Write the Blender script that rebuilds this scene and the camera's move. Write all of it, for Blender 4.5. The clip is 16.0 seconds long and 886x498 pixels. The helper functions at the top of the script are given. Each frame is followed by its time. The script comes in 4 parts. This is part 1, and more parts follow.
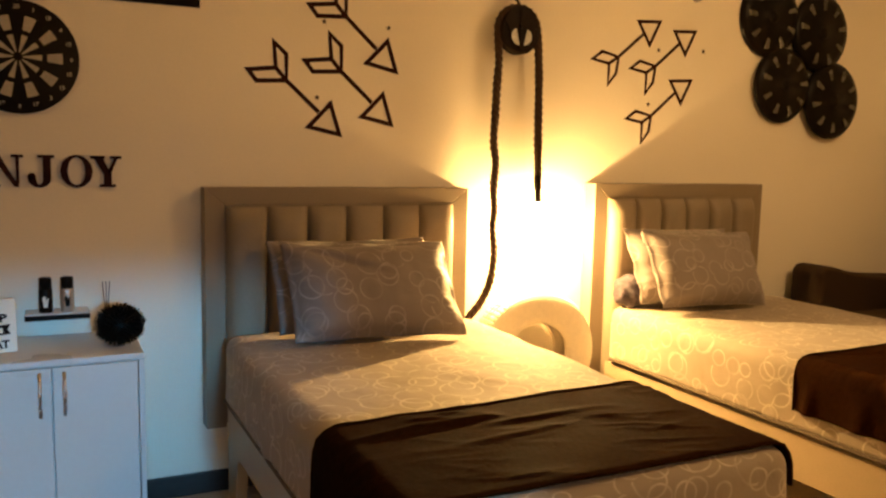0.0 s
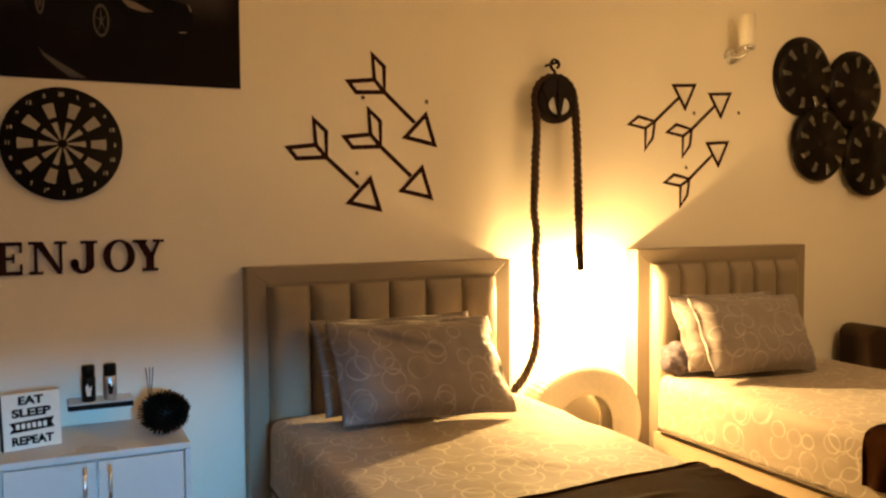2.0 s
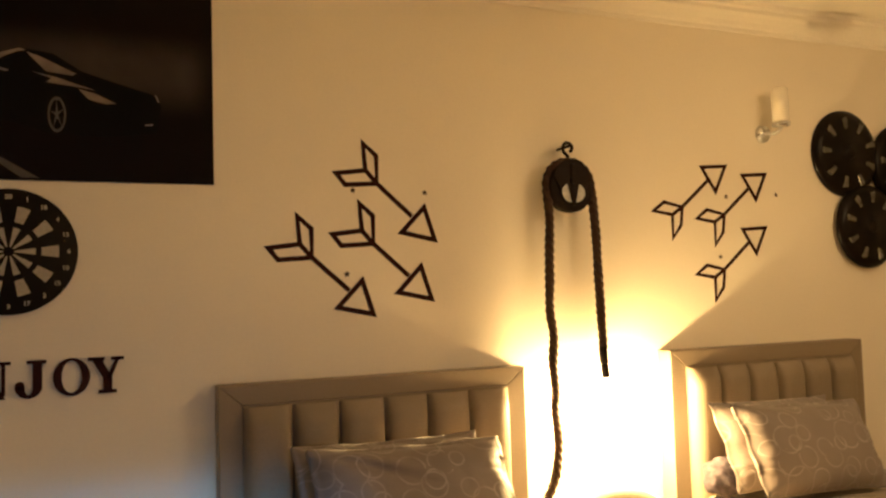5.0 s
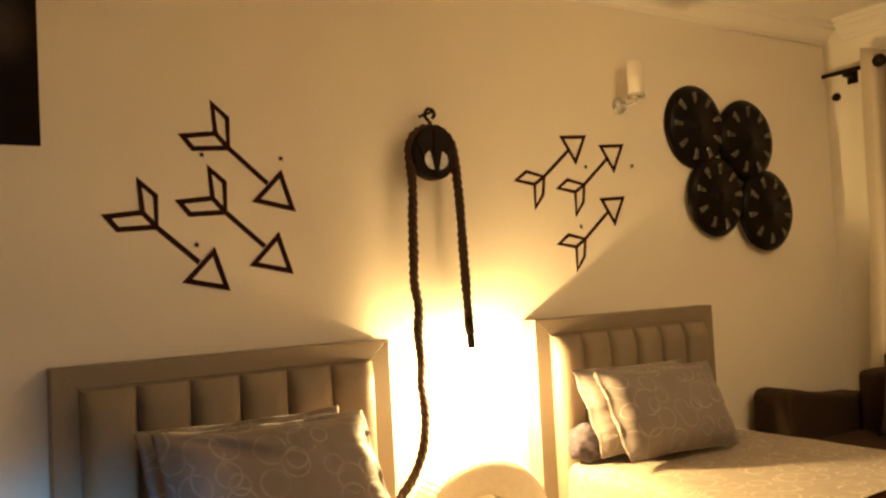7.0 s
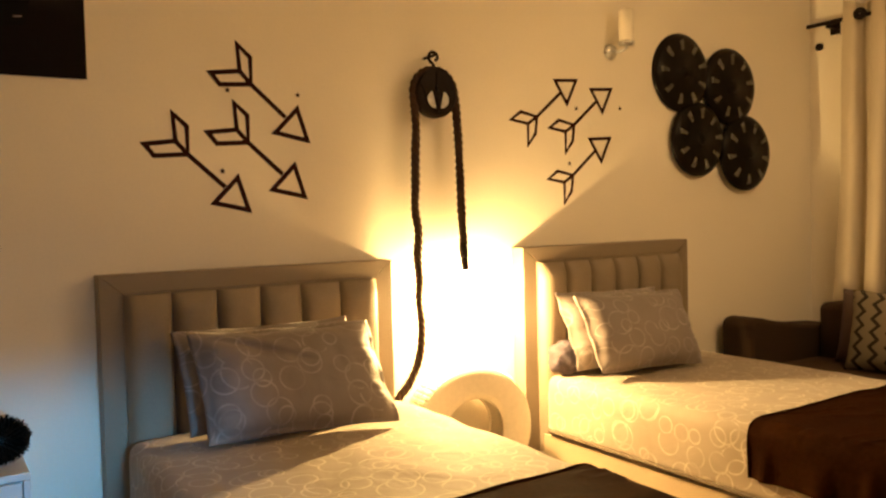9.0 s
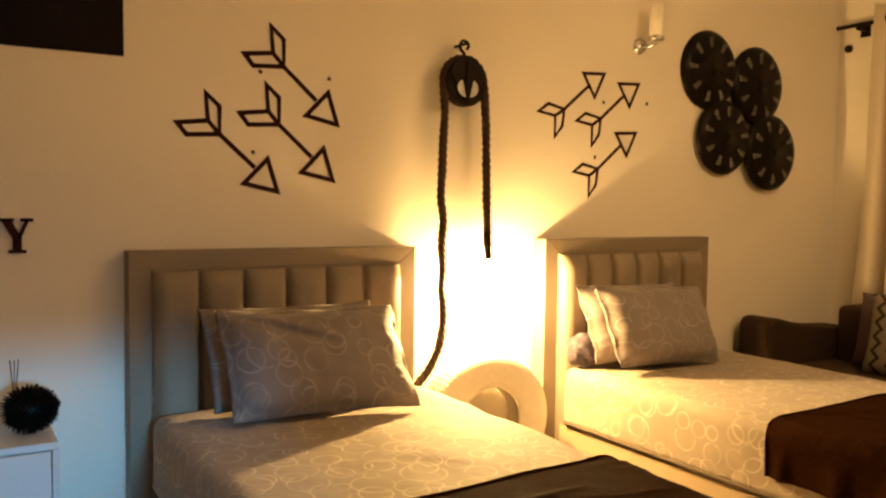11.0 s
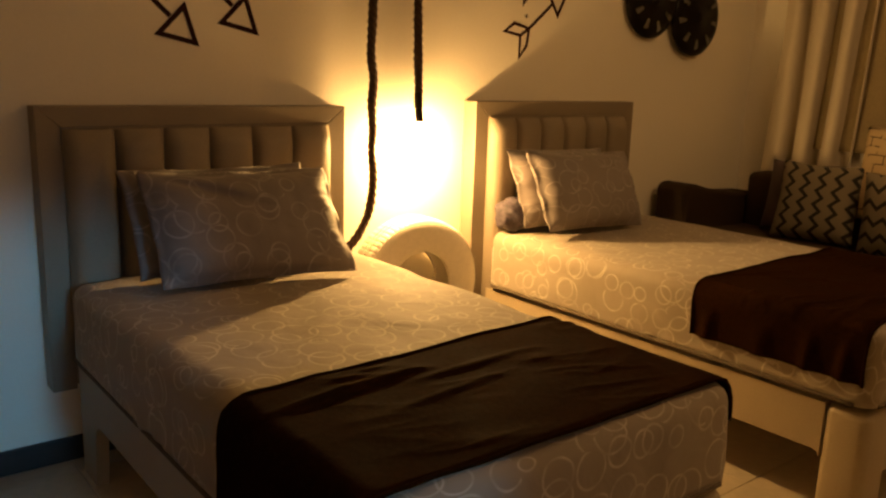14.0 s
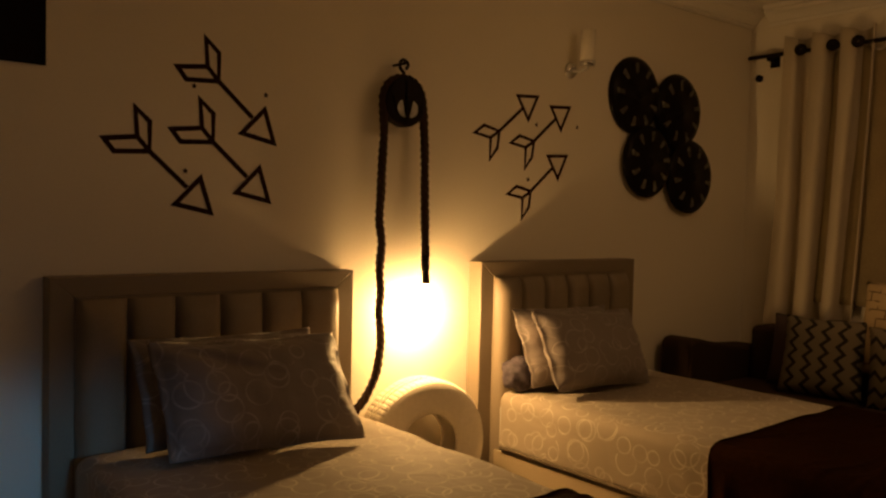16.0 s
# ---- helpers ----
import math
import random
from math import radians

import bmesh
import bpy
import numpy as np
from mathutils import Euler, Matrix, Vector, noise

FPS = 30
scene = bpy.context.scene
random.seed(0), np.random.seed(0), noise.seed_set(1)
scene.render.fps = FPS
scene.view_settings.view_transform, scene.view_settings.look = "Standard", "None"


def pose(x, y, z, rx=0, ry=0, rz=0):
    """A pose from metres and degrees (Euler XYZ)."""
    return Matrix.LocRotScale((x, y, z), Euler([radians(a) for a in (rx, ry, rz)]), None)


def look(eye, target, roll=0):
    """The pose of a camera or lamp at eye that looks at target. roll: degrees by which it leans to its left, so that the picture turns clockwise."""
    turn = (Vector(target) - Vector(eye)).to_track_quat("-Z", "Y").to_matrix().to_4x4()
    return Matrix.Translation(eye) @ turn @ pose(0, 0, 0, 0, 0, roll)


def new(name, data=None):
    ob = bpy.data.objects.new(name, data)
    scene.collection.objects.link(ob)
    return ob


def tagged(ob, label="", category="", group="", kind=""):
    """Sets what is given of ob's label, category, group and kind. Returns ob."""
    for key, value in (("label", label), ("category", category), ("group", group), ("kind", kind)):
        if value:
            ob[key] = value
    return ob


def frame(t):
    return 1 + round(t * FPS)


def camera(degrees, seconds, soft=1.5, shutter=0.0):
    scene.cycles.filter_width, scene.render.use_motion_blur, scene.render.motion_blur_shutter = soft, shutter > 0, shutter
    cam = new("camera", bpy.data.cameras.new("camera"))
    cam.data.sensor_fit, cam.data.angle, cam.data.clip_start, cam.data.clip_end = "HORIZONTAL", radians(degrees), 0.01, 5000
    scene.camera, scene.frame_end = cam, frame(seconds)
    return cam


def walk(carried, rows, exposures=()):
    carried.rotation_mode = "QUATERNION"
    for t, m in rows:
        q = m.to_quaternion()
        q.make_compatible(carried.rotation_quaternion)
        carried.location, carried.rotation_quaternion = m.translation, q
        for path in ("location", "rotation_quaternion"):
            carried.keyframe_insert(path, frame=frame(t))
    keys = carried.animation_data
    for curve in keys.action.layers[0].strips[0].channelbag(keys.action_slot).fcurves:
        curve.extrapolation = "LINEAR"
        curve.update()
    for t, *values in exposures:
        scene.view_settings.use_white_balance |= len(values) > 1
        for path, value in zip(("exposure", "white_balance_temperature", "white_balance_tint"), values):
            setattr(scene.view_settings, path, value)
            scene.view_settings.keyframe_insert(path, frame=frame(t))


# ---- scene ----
cam = camera(56.4, 16.0, 2.4)
PATH = [
    (0, (0.256, -3.188, 1.347), (1.126, -1.403, 1.112), 1.3),
    (0.5, (0.257, -3.201, 1.344), (1.099, -1.403, 1.104), 0.9),
    (0.7, (0.253, -3.193, 1.345), (1.067, -1.384, 1.091), 1.0),
    (1, (0.237, -3.162, 1.350), (1.081, -1.363, 1.116), 1.3),
    (1.3, (0.222, -3.131, 1.365), (1.073, -1.332, 1.171), 0.9),
    (1.5, (0.211, -3.114, 1.379), (1.062, -1.312, 1.207), 0.4),
    (1.8, (0.192, -3.094, 1.403), (1.044, -1.289, 1.282), -0.1),
    (2, (0.181, -3.081, 1.414), (1.023, -1.269, 1.311), -0.3),
    (2.3, (0.174, -3.056, 1.419), (1.030, -1.252, 1.311), -0.1),
    (2.5, (0.174, -3.039, 1.422), (1.044, -1.241, 1.317), -0.0),
    (2.8, (0.184, -3.014, 1.435), (1.050, -1.212, 1.363), -0.1),
    (3, (0.204, -2.992, 1.446), (1.053, -1.181, 1.408), -0.4),
    (3.2, (0.235, -2.963, 1.455), (1.084, -1.153, 1.455), -0.9),
    (3.5, (0.288, -2.916, 1.461), (1.120, -1.098, 1.500), -1.6),
    (6, (0.528, -2.707, 1.461), (1.286, -0.860, 1.582), -1.3),
    (6.2, (0.553, -2.688, 1.454), (1.345, -0.855, 1.565), -1.6),
    (6.5, (0.573, -2.672, 1.426), (1.445, -0.876, 1.543), -2.3),
    (6.8, (0.537, -2.671, 1.394), (1.540, -0.943, 1.494), -2.9),
    (7, (0.492, -2.671, 1.385), (1.560, -0.982, 1.465), -3.0),
    (7.2, (0.448, -2.672, 1.389), (1.554, -1.006, 1.428), -2.8),
    (7.5, (0.395, -2.687, 1.396), (1.583, -1.078, 1.405), -2.4),
    (7.8, (0.364, -2.747, 1.396), (1.543, -1.131, 1.396), -2.0),
    (8, (0.352, -2.804, 1.395), (1.496, -1.164, 1.371), -1.8),
    (8.2, (0.343, -2.858, 1.387), (1.466, -1.204, 1.327), -1.8),
    (8.5, (0.334, -2.923, 1.372), (1.415, -1.244, 1.271), -1.9),
    (8.7, (0.330, -2.953, 1.372), (1.407, -1.270, 1.282), -1.7),
    (9, (0.324, -2.972, 1.372), (1.381, -1.277, 1.287), -1.4),
    (11.5, (0.261, -2.956, 1.370), (1.307, -1.257, 1.230), 1.3),
    (11.8, (0.285, -2.967, 1.363), (1.341, -1.276, 1.206), 1.4),
    (12, (0.305, -2.973, 1.355), (1.337, -1.267, 1.205), 1.2),
    (12.2, (0.314, -2.965, 1.349), (1.341, -1.256, 1.192), 0.9),
    (12.5, (0.316, -2.935, 1.342), (1.341, -1.232, 1.127), 0.7),
    (12.8, (0.305, -2.902, 1.334), (1.324, -1.202, 1.068), 1.1),
    (13, (0.289, -2.881, 1.331), (1.331, -1.198, 1.047), 1.5),
    (13.2, (0.267, -2.860, 1.331), (1.324, -1.187, 1.039), 1.5),
    (13.5, (0.233, -2.833, 1.331), (1.329, -1.196, 0.990), 1.3),
    (13.8, (0.207, -2.818, 1.337), (1.389, -1.256, 0.933), 1.6),
    (14, (0.201, -2.813, 1.341), (1.421, -1.286, 0.918), 1.9),
    (14.2, (0.202, -2.811, 1.341), (1.434, -1.298, 0.901), 2.1),
    (14.5, (0.203, -2.810, 1.340), (1.451, -1.315, 0.885), 2.3),
    (14.8, (0.204, -2.810, 1.341), (1.459, -1.320, 0.887), 2.3),
    (15, (0.204, -2.811, 1.341), (1.459, -1.314, 0.913), 2.1),
    (15.2, (0.200, -2.814, 1.342), (1.460, -1.304, 0.975), 1.9),
    (15.5, (0.187, -2.819, 1.348), (1.443, -1.283, 1.099), 1.6),
    (15.8, (0.172, -2.806, 1.380), (1.445, -1.267, 1.263), 1.5),
    (16, (0.162, -2.788, 1.414), (1.409, -1.226, 1.333), 1.4),
]
EXPOSURE = [(0.0, -0.25, 6750, 14), (2.0, -0.18, 6250, 12), (3.5, -0.15, 5950, 9), (6.0, -0.13, 5700, 7), (6.5, -0.34, 5700, 7), (7.0, -0.32, 5700, 7), (8.0, -0.27, 5750, 7), (9.0, -0.20, 6100, 10), (13.0, -0.20, 6450, 13), (13.5, -0.40, 6600, 14),
            (14.0, -1.45, 7200, 17), (14.5, -2.45, 7600, 25), (15.0, -2.70, 7600, 26), (15.5, -2.70, 7300, 25), (15.8, -2.95, 7200, 24), (16.0, -2.60, 6950, 21)]
walk(cam, [(t, look(eye, target, roll)) for t, eye, target, roll in PATH], EXPOSURE)

# ---- world and lights ----
world = bpy.data.worlds.new("night")
scene.world = world
world.use_nodes = True
world.node_tree.nodes["Background"].inputs[0].default_value = (0.10, 0.16, 0.30, 1)
world.node_tree.nodes["Background"].inputs[1].default_value = 0.05

BULB_POWER = 7000.0      # radiance of the hanging bulb
CEILING_POWER = 21.5     # radiance of the ceiling fitting behind the camera
COOL_POWER = 2.1         # added narrow blue beam on the lower left, source unknown
SPREAD_FILL_POWER = 1.2          # added broad blue fill that cools the whole room


# Invented blue lamps: a near-parallel beam and a wide fill, no known source.
def dusk_lamp(name, power, color, spread):
    li = bpy.data.lights.new(name, "AREA")
    li.shape, li.size, li.size_y = "RECTANGLE", 1.5, 0.82
    li.energy, li.color, li.spread = power, color, radians(spread)
    ob = new(name, li)
    ob.matrix_world = look((0.45, -4.57, 1.12), (0.36, 0.0, 0.42))


dusk_lamp("cool_beam_fill", COOL_POWER, (0.15, 0.58, 1.0), 5)
dusk_lamp("cool_spread_fill", SPREAD_FILL_POWER, (0.33, 0.65, 1.0), 60)


# ---- materials ----
def nodes_of(name):
    m = bpy.data.materials.new(name)
    m.use_nodes = True
    return m, m.node_tree.nodes, m.node_tree.links, m.node_tree.nodes["Principled BSDF"]


def mat(name, color, rough=0.6, vary=0.12, fine=60.0, broad=3.0, bump=0.1, metal=0.0, sheen=0.0, coat=0.0, stretch=(1, 1, 1), spec=0.5):
    """A surface with fine grain and broad stains, in metres of the object."""
    m, n, l, b = nodes_of(name)
    tc = n.new("ShaderNodeTexCoord")
    mp = n.new("ShaderNodeMapping")
    mp.inputs["Scale"].default_value = stretch
    l.new(tc.outputs["Object"], mp.inputs["Vector"])
    f, g = n.new("ShaderNodeTexNoise"), n.new("ShaderNodeTexNoise")
    f.inputs["Scale"].default_value, g.inputs["Scale"].default_value = fine, broad
    f.inputs["Detail"].default_value, g.inputs["Detail"].default_value = 5, 4
    for q in (f, g):
        l.new(mp.outputs["Vector"], q.inputs["Vector"])
    add = n.new("ShaderNodeMath")
    add.operation = "ADD"
    l.new(f.outputs["Fac"], add.inputs[0])
    l.new(g.outputs["Fac"], add.inputs[1])
    ramp = n.new("ShaderNodeMapRange")
    ramp.inputs["From Min"].default_value, ramp.inputs["From Max"].default_value = 0.6, 1.4
    l.new(add.outputs[0], ramp.inputs["Value"])
    mix = n.new("ShaderNodeMix")
    mix.data_type = "RGBA"
    mix.inputs["A"].default_value = (*[c * (1 - vary) for c in color], 1)
    mix.inputs["B"].default_value = (*[min(1, c * (1 + vary)) for c in color], 1)
    l.new(ramp.outputs[0], mix.inputs["Factor"])
    l.new(mix.outputs["Result"], b.inputs["Base Color"])
    rr = n.new("ShaderNodeMapRange")
    rr.inputs["From Min"].default_value, rr.inputs["From Max"].default_value = 0.3, 0.7
    rr.inputs["To Min"].default_value, rr.inputs["To Max"].default_value = max(0.02, rough - 0.08), min(1, rough + 0.08)
    l.new(g.outputs["Fac"], rr.inputs["Value"])
    l.new(rr.outputs[0], b.inputs["Roughness"])
    b.inputs["Metallic"].default_value = metal
    b.inputs["Specular IOR Level"].default_value = spec
    b.inputs["Sheen Weight"].default_value = sheen
    b.inputs["Coat Weight"].default_value = coat
    if bump:
        bp = n.new("ShaderNodeBump")
        bp.inputs["Strength"].default_value, bp.inputs["Distance"].default_value = bump, 0.004
        l.new(f.outputs["Fac"], bp.inputs["Height"])
        l.new(bp.outputs[0], b.inputs["Normal"])
    return m


def ring_cloth(name, base, line, scale, rough=0.75, gloss=0.0):
    """Printed cotton: thin pale rings of many sizes that cross one another, on a plain ground. Laid out by UV in metres."""
    m, n, l, b = nodes_of(name)
    tc = n.new("ShaderNodeTexCoord")
    total = None
    for k, (s, off) in enumerate(((scale, 0.0), (scale * 1.3, 3.7))):
        mp = n.new("ShaderNodeMapping")
        mp.inputs["Location"].default_value = (off, off * 0.7, 0)
        l.new(tc.outputs["UV"], mp.inputs["Vector"])
        v = n.new("ShaderNodeTexVoronoi")
        v.voronoi_dimensions = "2D"
        v.inputs["Scale"].default_value, v.inputs["Randomness"].default_value = s, 0.75
        l.new(mp.outputs["Vector"], v.inputs["Vector"])
        sep = n.new("ShaderNodeSeparateColor")
        l.new(v.outputs["Color"], sep.inputs[0])
        rad = n.new("ShaderNodeMapRange")
        rad.inputs["To Min"].default_value, rad.inputs["To Max"].default_value = 0.20, 0.46
        l.new(sep.outputs[0], rad.inputs["Value"])
        d = n.new("ShaderNodeMath")
        d.operation = "SUBTRACT"
        l.new(v.outputs["Distance"], d.inputs[0])
        l.new(rad.outputs[0], d.inputs[1])
        a = n.new("ShaderNodeMath")
        a.operation = "ABSOLUTE"
        l.new(d.outputs[0], a.inputs[0])
        w = n.new("ShaderNodeMapRange")
        w.inputs["From Min"].default_value, w.inputs["From Max"].default_value = 0.0014 * s, 0.0044 * s
        w.inputs["To Min"].default_value, w.inputs["To Max"].default_value = 1.0, 0.0
        l.new(a.outputs[0], w.inputs["Value"])
        if total is None:
            total = w.outputs[0]
        else:
            mx = n.new("ShaderNodeMath")
            mx.operation = "MAXIMUM"
            l.new(total, mx.inputs[0])
            l.new(w.outputs[0], mx.inputs[1])
            total = mx.outputs[0]
    weave, crease = n.new("ShaderNodeTexNoise"), n.new("ShaderNodeTexNoise")
    weave.inputs["Scale"].default_value, crease.inputs["Scale"].default_value = 220, 7
    crease.inputs["Detail"].default_value, crease.inputs["Distortion"].default_value = 5, 0.8
    for q in (weave, crease):
        l.new(tc.outputs["UV"], q.inputs["Vector"])
    ground = n.new("ShaderNodeMix")
    ground.data_type = "RGBA"
    ground.inputs["A"].default_value = (*[c * 0.86 for c in base], 1)
    ground.inputs["B"].default_value = (*[c * 1.12 for c in base], 1)
    l.new(crease.outputs["Fac"], ground.inputs["Factor"])
    mix = n.new("ShaderNodeMix")
    mix.data_type = "RGBA"
    mix.inputs["B"].default_value = (*line, 1)
    l.new(ground.outputs["Result"], mix.inputs["A"])
    worn = n.new("ShaderNodeMath")
    worn.operation = "MULTIPLY"
    fade = n.new("ShaderNodeTexNoise")
    fade.inputs["Scale"].default_value, fade.inputs["Detail"].default_value = 16, 3
    l.new(tc.outputs["UV"], fade.inputs["Vector"])
    fr = n.new("ShaderNodeMapRange")
    fr.inputs["From Min"].default_value, fr.inputs["From Max"].default_value = 0.36, 0.64
    fr.inputs["To Min"].default_value, fr.inputs["To Max"].default_value = 0.15, 0.9
    l.new(fade.outputs["Fac"], fr.inputs["Value"])
    l.new(fr.outputs[0], worn.inputs[1])
    l.new(total, worn.inputs[0])
    l.new(worn.outputs[0], mix.inputs["Factor"])
    l.new(mix.outputs["Result"], b.inputs["Base Color"])
    b.inputs["Roughness"].default_value = rough
    b.inputs["Sheen Weight"].default_value = 0.15
    b1, b2 = n.new("ShaderNodeBump"), n.new("ShaderNodeBump")
    b1.inputs["Strength"].default_value, b1.inputs["Distance"].default_value = 0.25, 0.002
    b2.inputs["Strength"].default_value, b2.inputs["Distance"].default_value = 0.5, 0.012
    l.new(weave.outputs["Fac"], b1.inputs["Height"])
    l.new(crease.outputs["Fac"], b2.inputs["Height"])
    l.new(b1.outputs[0], b2.inputs["Normal"])
    l.new(b2.outputs[0], b.inputs["Normal"])
    return m


def chevron_cloth(name, pale, dark):
    """Woven cushion cover with dark zigzag stripes, laid out by UV in metres."""
    m, n, l, b = nodes_of(name)
    tc = n.new("ShaderNodeTexCoord")
    sep = n.new("ShaderNodeSeparateXYZ")
    l.new(tc.outputs["UV"], sep.inputs[0])
    zig = n.new("ShaderNodeMath")
    zig.operation = "PINGPONG"
    zig.inputs[1].default_value = 0.036
    l.new(sep.outputs["Y"], zig.inputs[0])
    add = n.new("ShaderNodeMath")
    add.operation = "ADD"
    l.new(sep.outputs["X"], add.inputs[0])
    l.new(zig.outputs[0], add.inputs[1])
    rep = n.new("ShaderNodeMath")
    rep.operation = "PINGPONG"
    rep.inputs[1].default_value = 0.040
    l.new(add.outputs[0], rep.inputs[0])
    st = n.new("ShaderNodeMapRange")
    st.inputs["From Min"].default_value, st.inputs["From Max"].default_value = 0.010, 0.014
    l.new(rep.outputs[0], st.inputs["Value"])
    mix = n.new("ShaderNodeMix")
    mix.data_type = "RGBA"
    mix.inputs["A"].default_value, mix.inputs["B"].default_value = (*dark, 1), (*pale, 1)
    l.new(st.outputs[0], mix.inputs["Factor"])
    l.new(mix.outputs["Result"], b.inputs["Base Color"])
    b.inputs["Roughness"].default_value = 0.85
    ns, bp = n.new("ShaderNodeTexNoise"), n.new("ShaderNodeBump")
    ns.inputs["Scale"].default_value = 250
    l.new(tc.outputs["UV"], ns.inputs["Vector"])
    bp.inputs["Strength"].default_value, bp.inputs["Distance"].default_value = 0.3, 0.003
    l.new(ns.outputs["Fac"], bp.inputs["Height"])
    l.new(bp.outputs[0], b.inputs["Normal"])
    return m


def key_cloth(name, pale, dark):
    """Cushion cover with a maze of thin dark lines, laid out by UV in metres."""
    m, n, l, b = nodes_of(name)
    tc, br = n.new("ShaderNodeTexCoord"), n.new("ShaderNodeTexBrick")
    l.new(tc.outputs["UV"], br.inputs["Vector"])
    br.inputs["Color1"].default_value, br.inputs["Color2"].default_value = (*pale, 1), (*[c * 0.9 for c in pale], 1)
    br.inputs["Mortar"].default_value = (*dark, 1)
    for key, value in (("Scale", 10.0), ("Mortar Size", 0.035), ("Brick Width", 0.9), ("Row Height", 0.45)):
        br.inputs[key].default_value = value
    ns, mix = n.new("ShaderNodeTexNoise"), n.new("ShaderNodeMix")
    ns.inputs["Scale"].default_value = 14
    l.new(tc.outputs["UV"], ns.inputs["Vector"])
    step = n.new("ShaderNodeMapRange")
    step.inputs["From Min"].default_value, step.inputs["From Max"].default_value = 0.46, 0.52
    l.new(ns.outputs["Fac"], step.inputs["Value"])
    mix.data_type = "RGBA"
    mix.inputs["A"].default_value = (*pale, 1)
    l.new(step.outputs[0], mix.inputs["Factor"])
    l.new(br.outputs["Color"], mix.inputs["B"])
    l.new(mix.outputs["Result"], b.inputs["Base Color"])
    b.inputs["Roughness"].default_value = 0.85
    return m


def smoke_print(name, dark, pale):
    """Printed poster ground: a soft bank of pale smoke across the middle of a dark sheet."""
    m, n, l, b = nodes_of(name)
    tc, sep, ns = n.new("ShaderNodeTexCoord"), n.new("ShaderNodeSeparateXYZ"), n.new("ShaderNodeTexNoise")
    l.new(tc.outputs["Object"], sep.inputs[0])
    l.new(tc.outputs["Object"], ns.inputs["Vector"])
    ns.inputs["Scale"].default_value, ns.inputs["Detail"].default_value = 4.0, 4
    fac = ns.outputs["Fac"]
    for axis, lo, hi in (("Z", 0.20, 0.34), ("Z", 0.50, 0.38), ("X", 1.21, 1.10)):
        r = n.new("ShaderNodeMapRange")
        r.interpolation_type = "SMOOTHSTEP"
        r.inputs["From Min"].default_value, r.inputs["From Max"].default_value = min(lo, hi), max(lo, hi)
        if lo > hi:
            r.inputs["To Min"].default_value, r.inputs["To Max"].default_value = 1.0, 0.0
        l.new(sep.outputs[axis], r.inputs["Value"])
        mul = n.new("ShaderNodeMath")
        mul.operation = "MULTIPLY"
        l.new(fac, mul.inputs[0])
        l.new(r.outputs[0], mul.inputs[1])
        fac = mul.outputs[0]
    mix = n.new("ShaderNodeMix")
    mix.data_type = "RGBA"
    mix.inputs["A"].default_value, mix.inputs["B"].default_value = (*dark, 1), (*pale, 1)
    l.new(fac, mix.inputs["Factor"])
    l.new(mix.outputs["Result"], b.inputs["Base Color"])
    b.inputs["Roughness"].default_value = 0.45
    b.inputs["Specular IOR Level"].default_value = 0.10
    return m


def glow(name, color, power):
    m, n, l, b = nodes_of(name)
    b.inputs["Base Color"].default_value = (0.9, 0.88, 0.8, 1)
    b.inputs["Emission Color"].default_value = (*color, 1)
    b.inputs["Emission Strength"].default_value = power
    return m


def glass(name, color=(1, 1, 1), rough=0.0):
    m, n, l, b = nodes_of(name)
    b.inputs["Base Color"].default_value = (*color, 1)
    b.inputs["Transmission Weight"].default_value = 1
    b.inputs["Roughness"].default_value = rough
    return m


M_WALL = mat("wall_paint", (0.84, 0.78, 0.67), 0.55, 0.03, 90, 1.2, 0.06)
M_CEIL = mat("ceiling_paint", (0.84, 0.80, 0.72), 0.7, 0.03, 70, 1.5, 0.05)
M_FLOOR = mat("floor_tile", (0.55, 0.47, 0.36), 0.35, 0.12, 30, 3, 0.05)
M_GROUT = mat("tile_joint", (0.30, 0.26, 0.21), 0.8, 0.15, 60, 5, 0.1)
M_BASE = mat("black_skirting", (0.02, 0.02, 0.022), 0.35, 0.25, 50, 4, 0.05)
M_VINYL = mat("taupe_leatherette", (0.25, 0.20, 0.145), 0.5, 0.10, 180, 4, 0.25, spec=0.4)
M_BEDBASE = mat("beige_leatherette", (0.42, 0.34, 0.23), 0.45, 0.08, 180, 4, 0.22)
M_DUVET = ring_cloth("ring_print_cotton", (0.32, 0.265, 0.20), (0.58, 0.50, 0.40), 7.2)
M_PILLOW = ring_cloth("ring_print_pillowcase", (0.215, 0.180, 0.170), (0.36, 0.32, 0.30), 7.0, 0.6)
M_RUNNER = mat("dark_brown_satin", (0.0165, 0.0056, 0.0014), 0.86, 0.4, 60, 6, 0.2, spec=0.02)
M_RUNNER.node_tree.nodes["Principled BSDF"].inputs["Specular Tint"].default_value = (1.0, 0.42, 0.12, 1)
M_BLACK = mat("black_vinyl_decal", (0.007, 0.005, 0.0045), 0.6, 0.25, 60, 6, 0.05, spec=0.12)
M_DECAL = mat("dark_maroon_vinyl", (0.026, 0.0055, 0.0038), 0.6, 0.25, 60, 6, 0.05, spec=0.12)
M_WHITE = mat("white_melamine", (0.64, 0.66, 0.67), 0.35, 0.03, 60, 2, 0.03)
M_CHROME = mat("brushed_steel", (0.62, 0.62, 0.62), 0.25, 0.1, 120, 6, 0.05, metal=1.0)
M_ROPE = mat("brown_hemp_rope", (0.045, 0.021, 0.010), 0.9, 0.4, 300, 20, 0.6)
M_IRON = mat("blackened_iron", (0.013, 0.008, 0.006), 0.55, 0.3, 80, 10, 0.2, metal=0.2, spec=0.12)
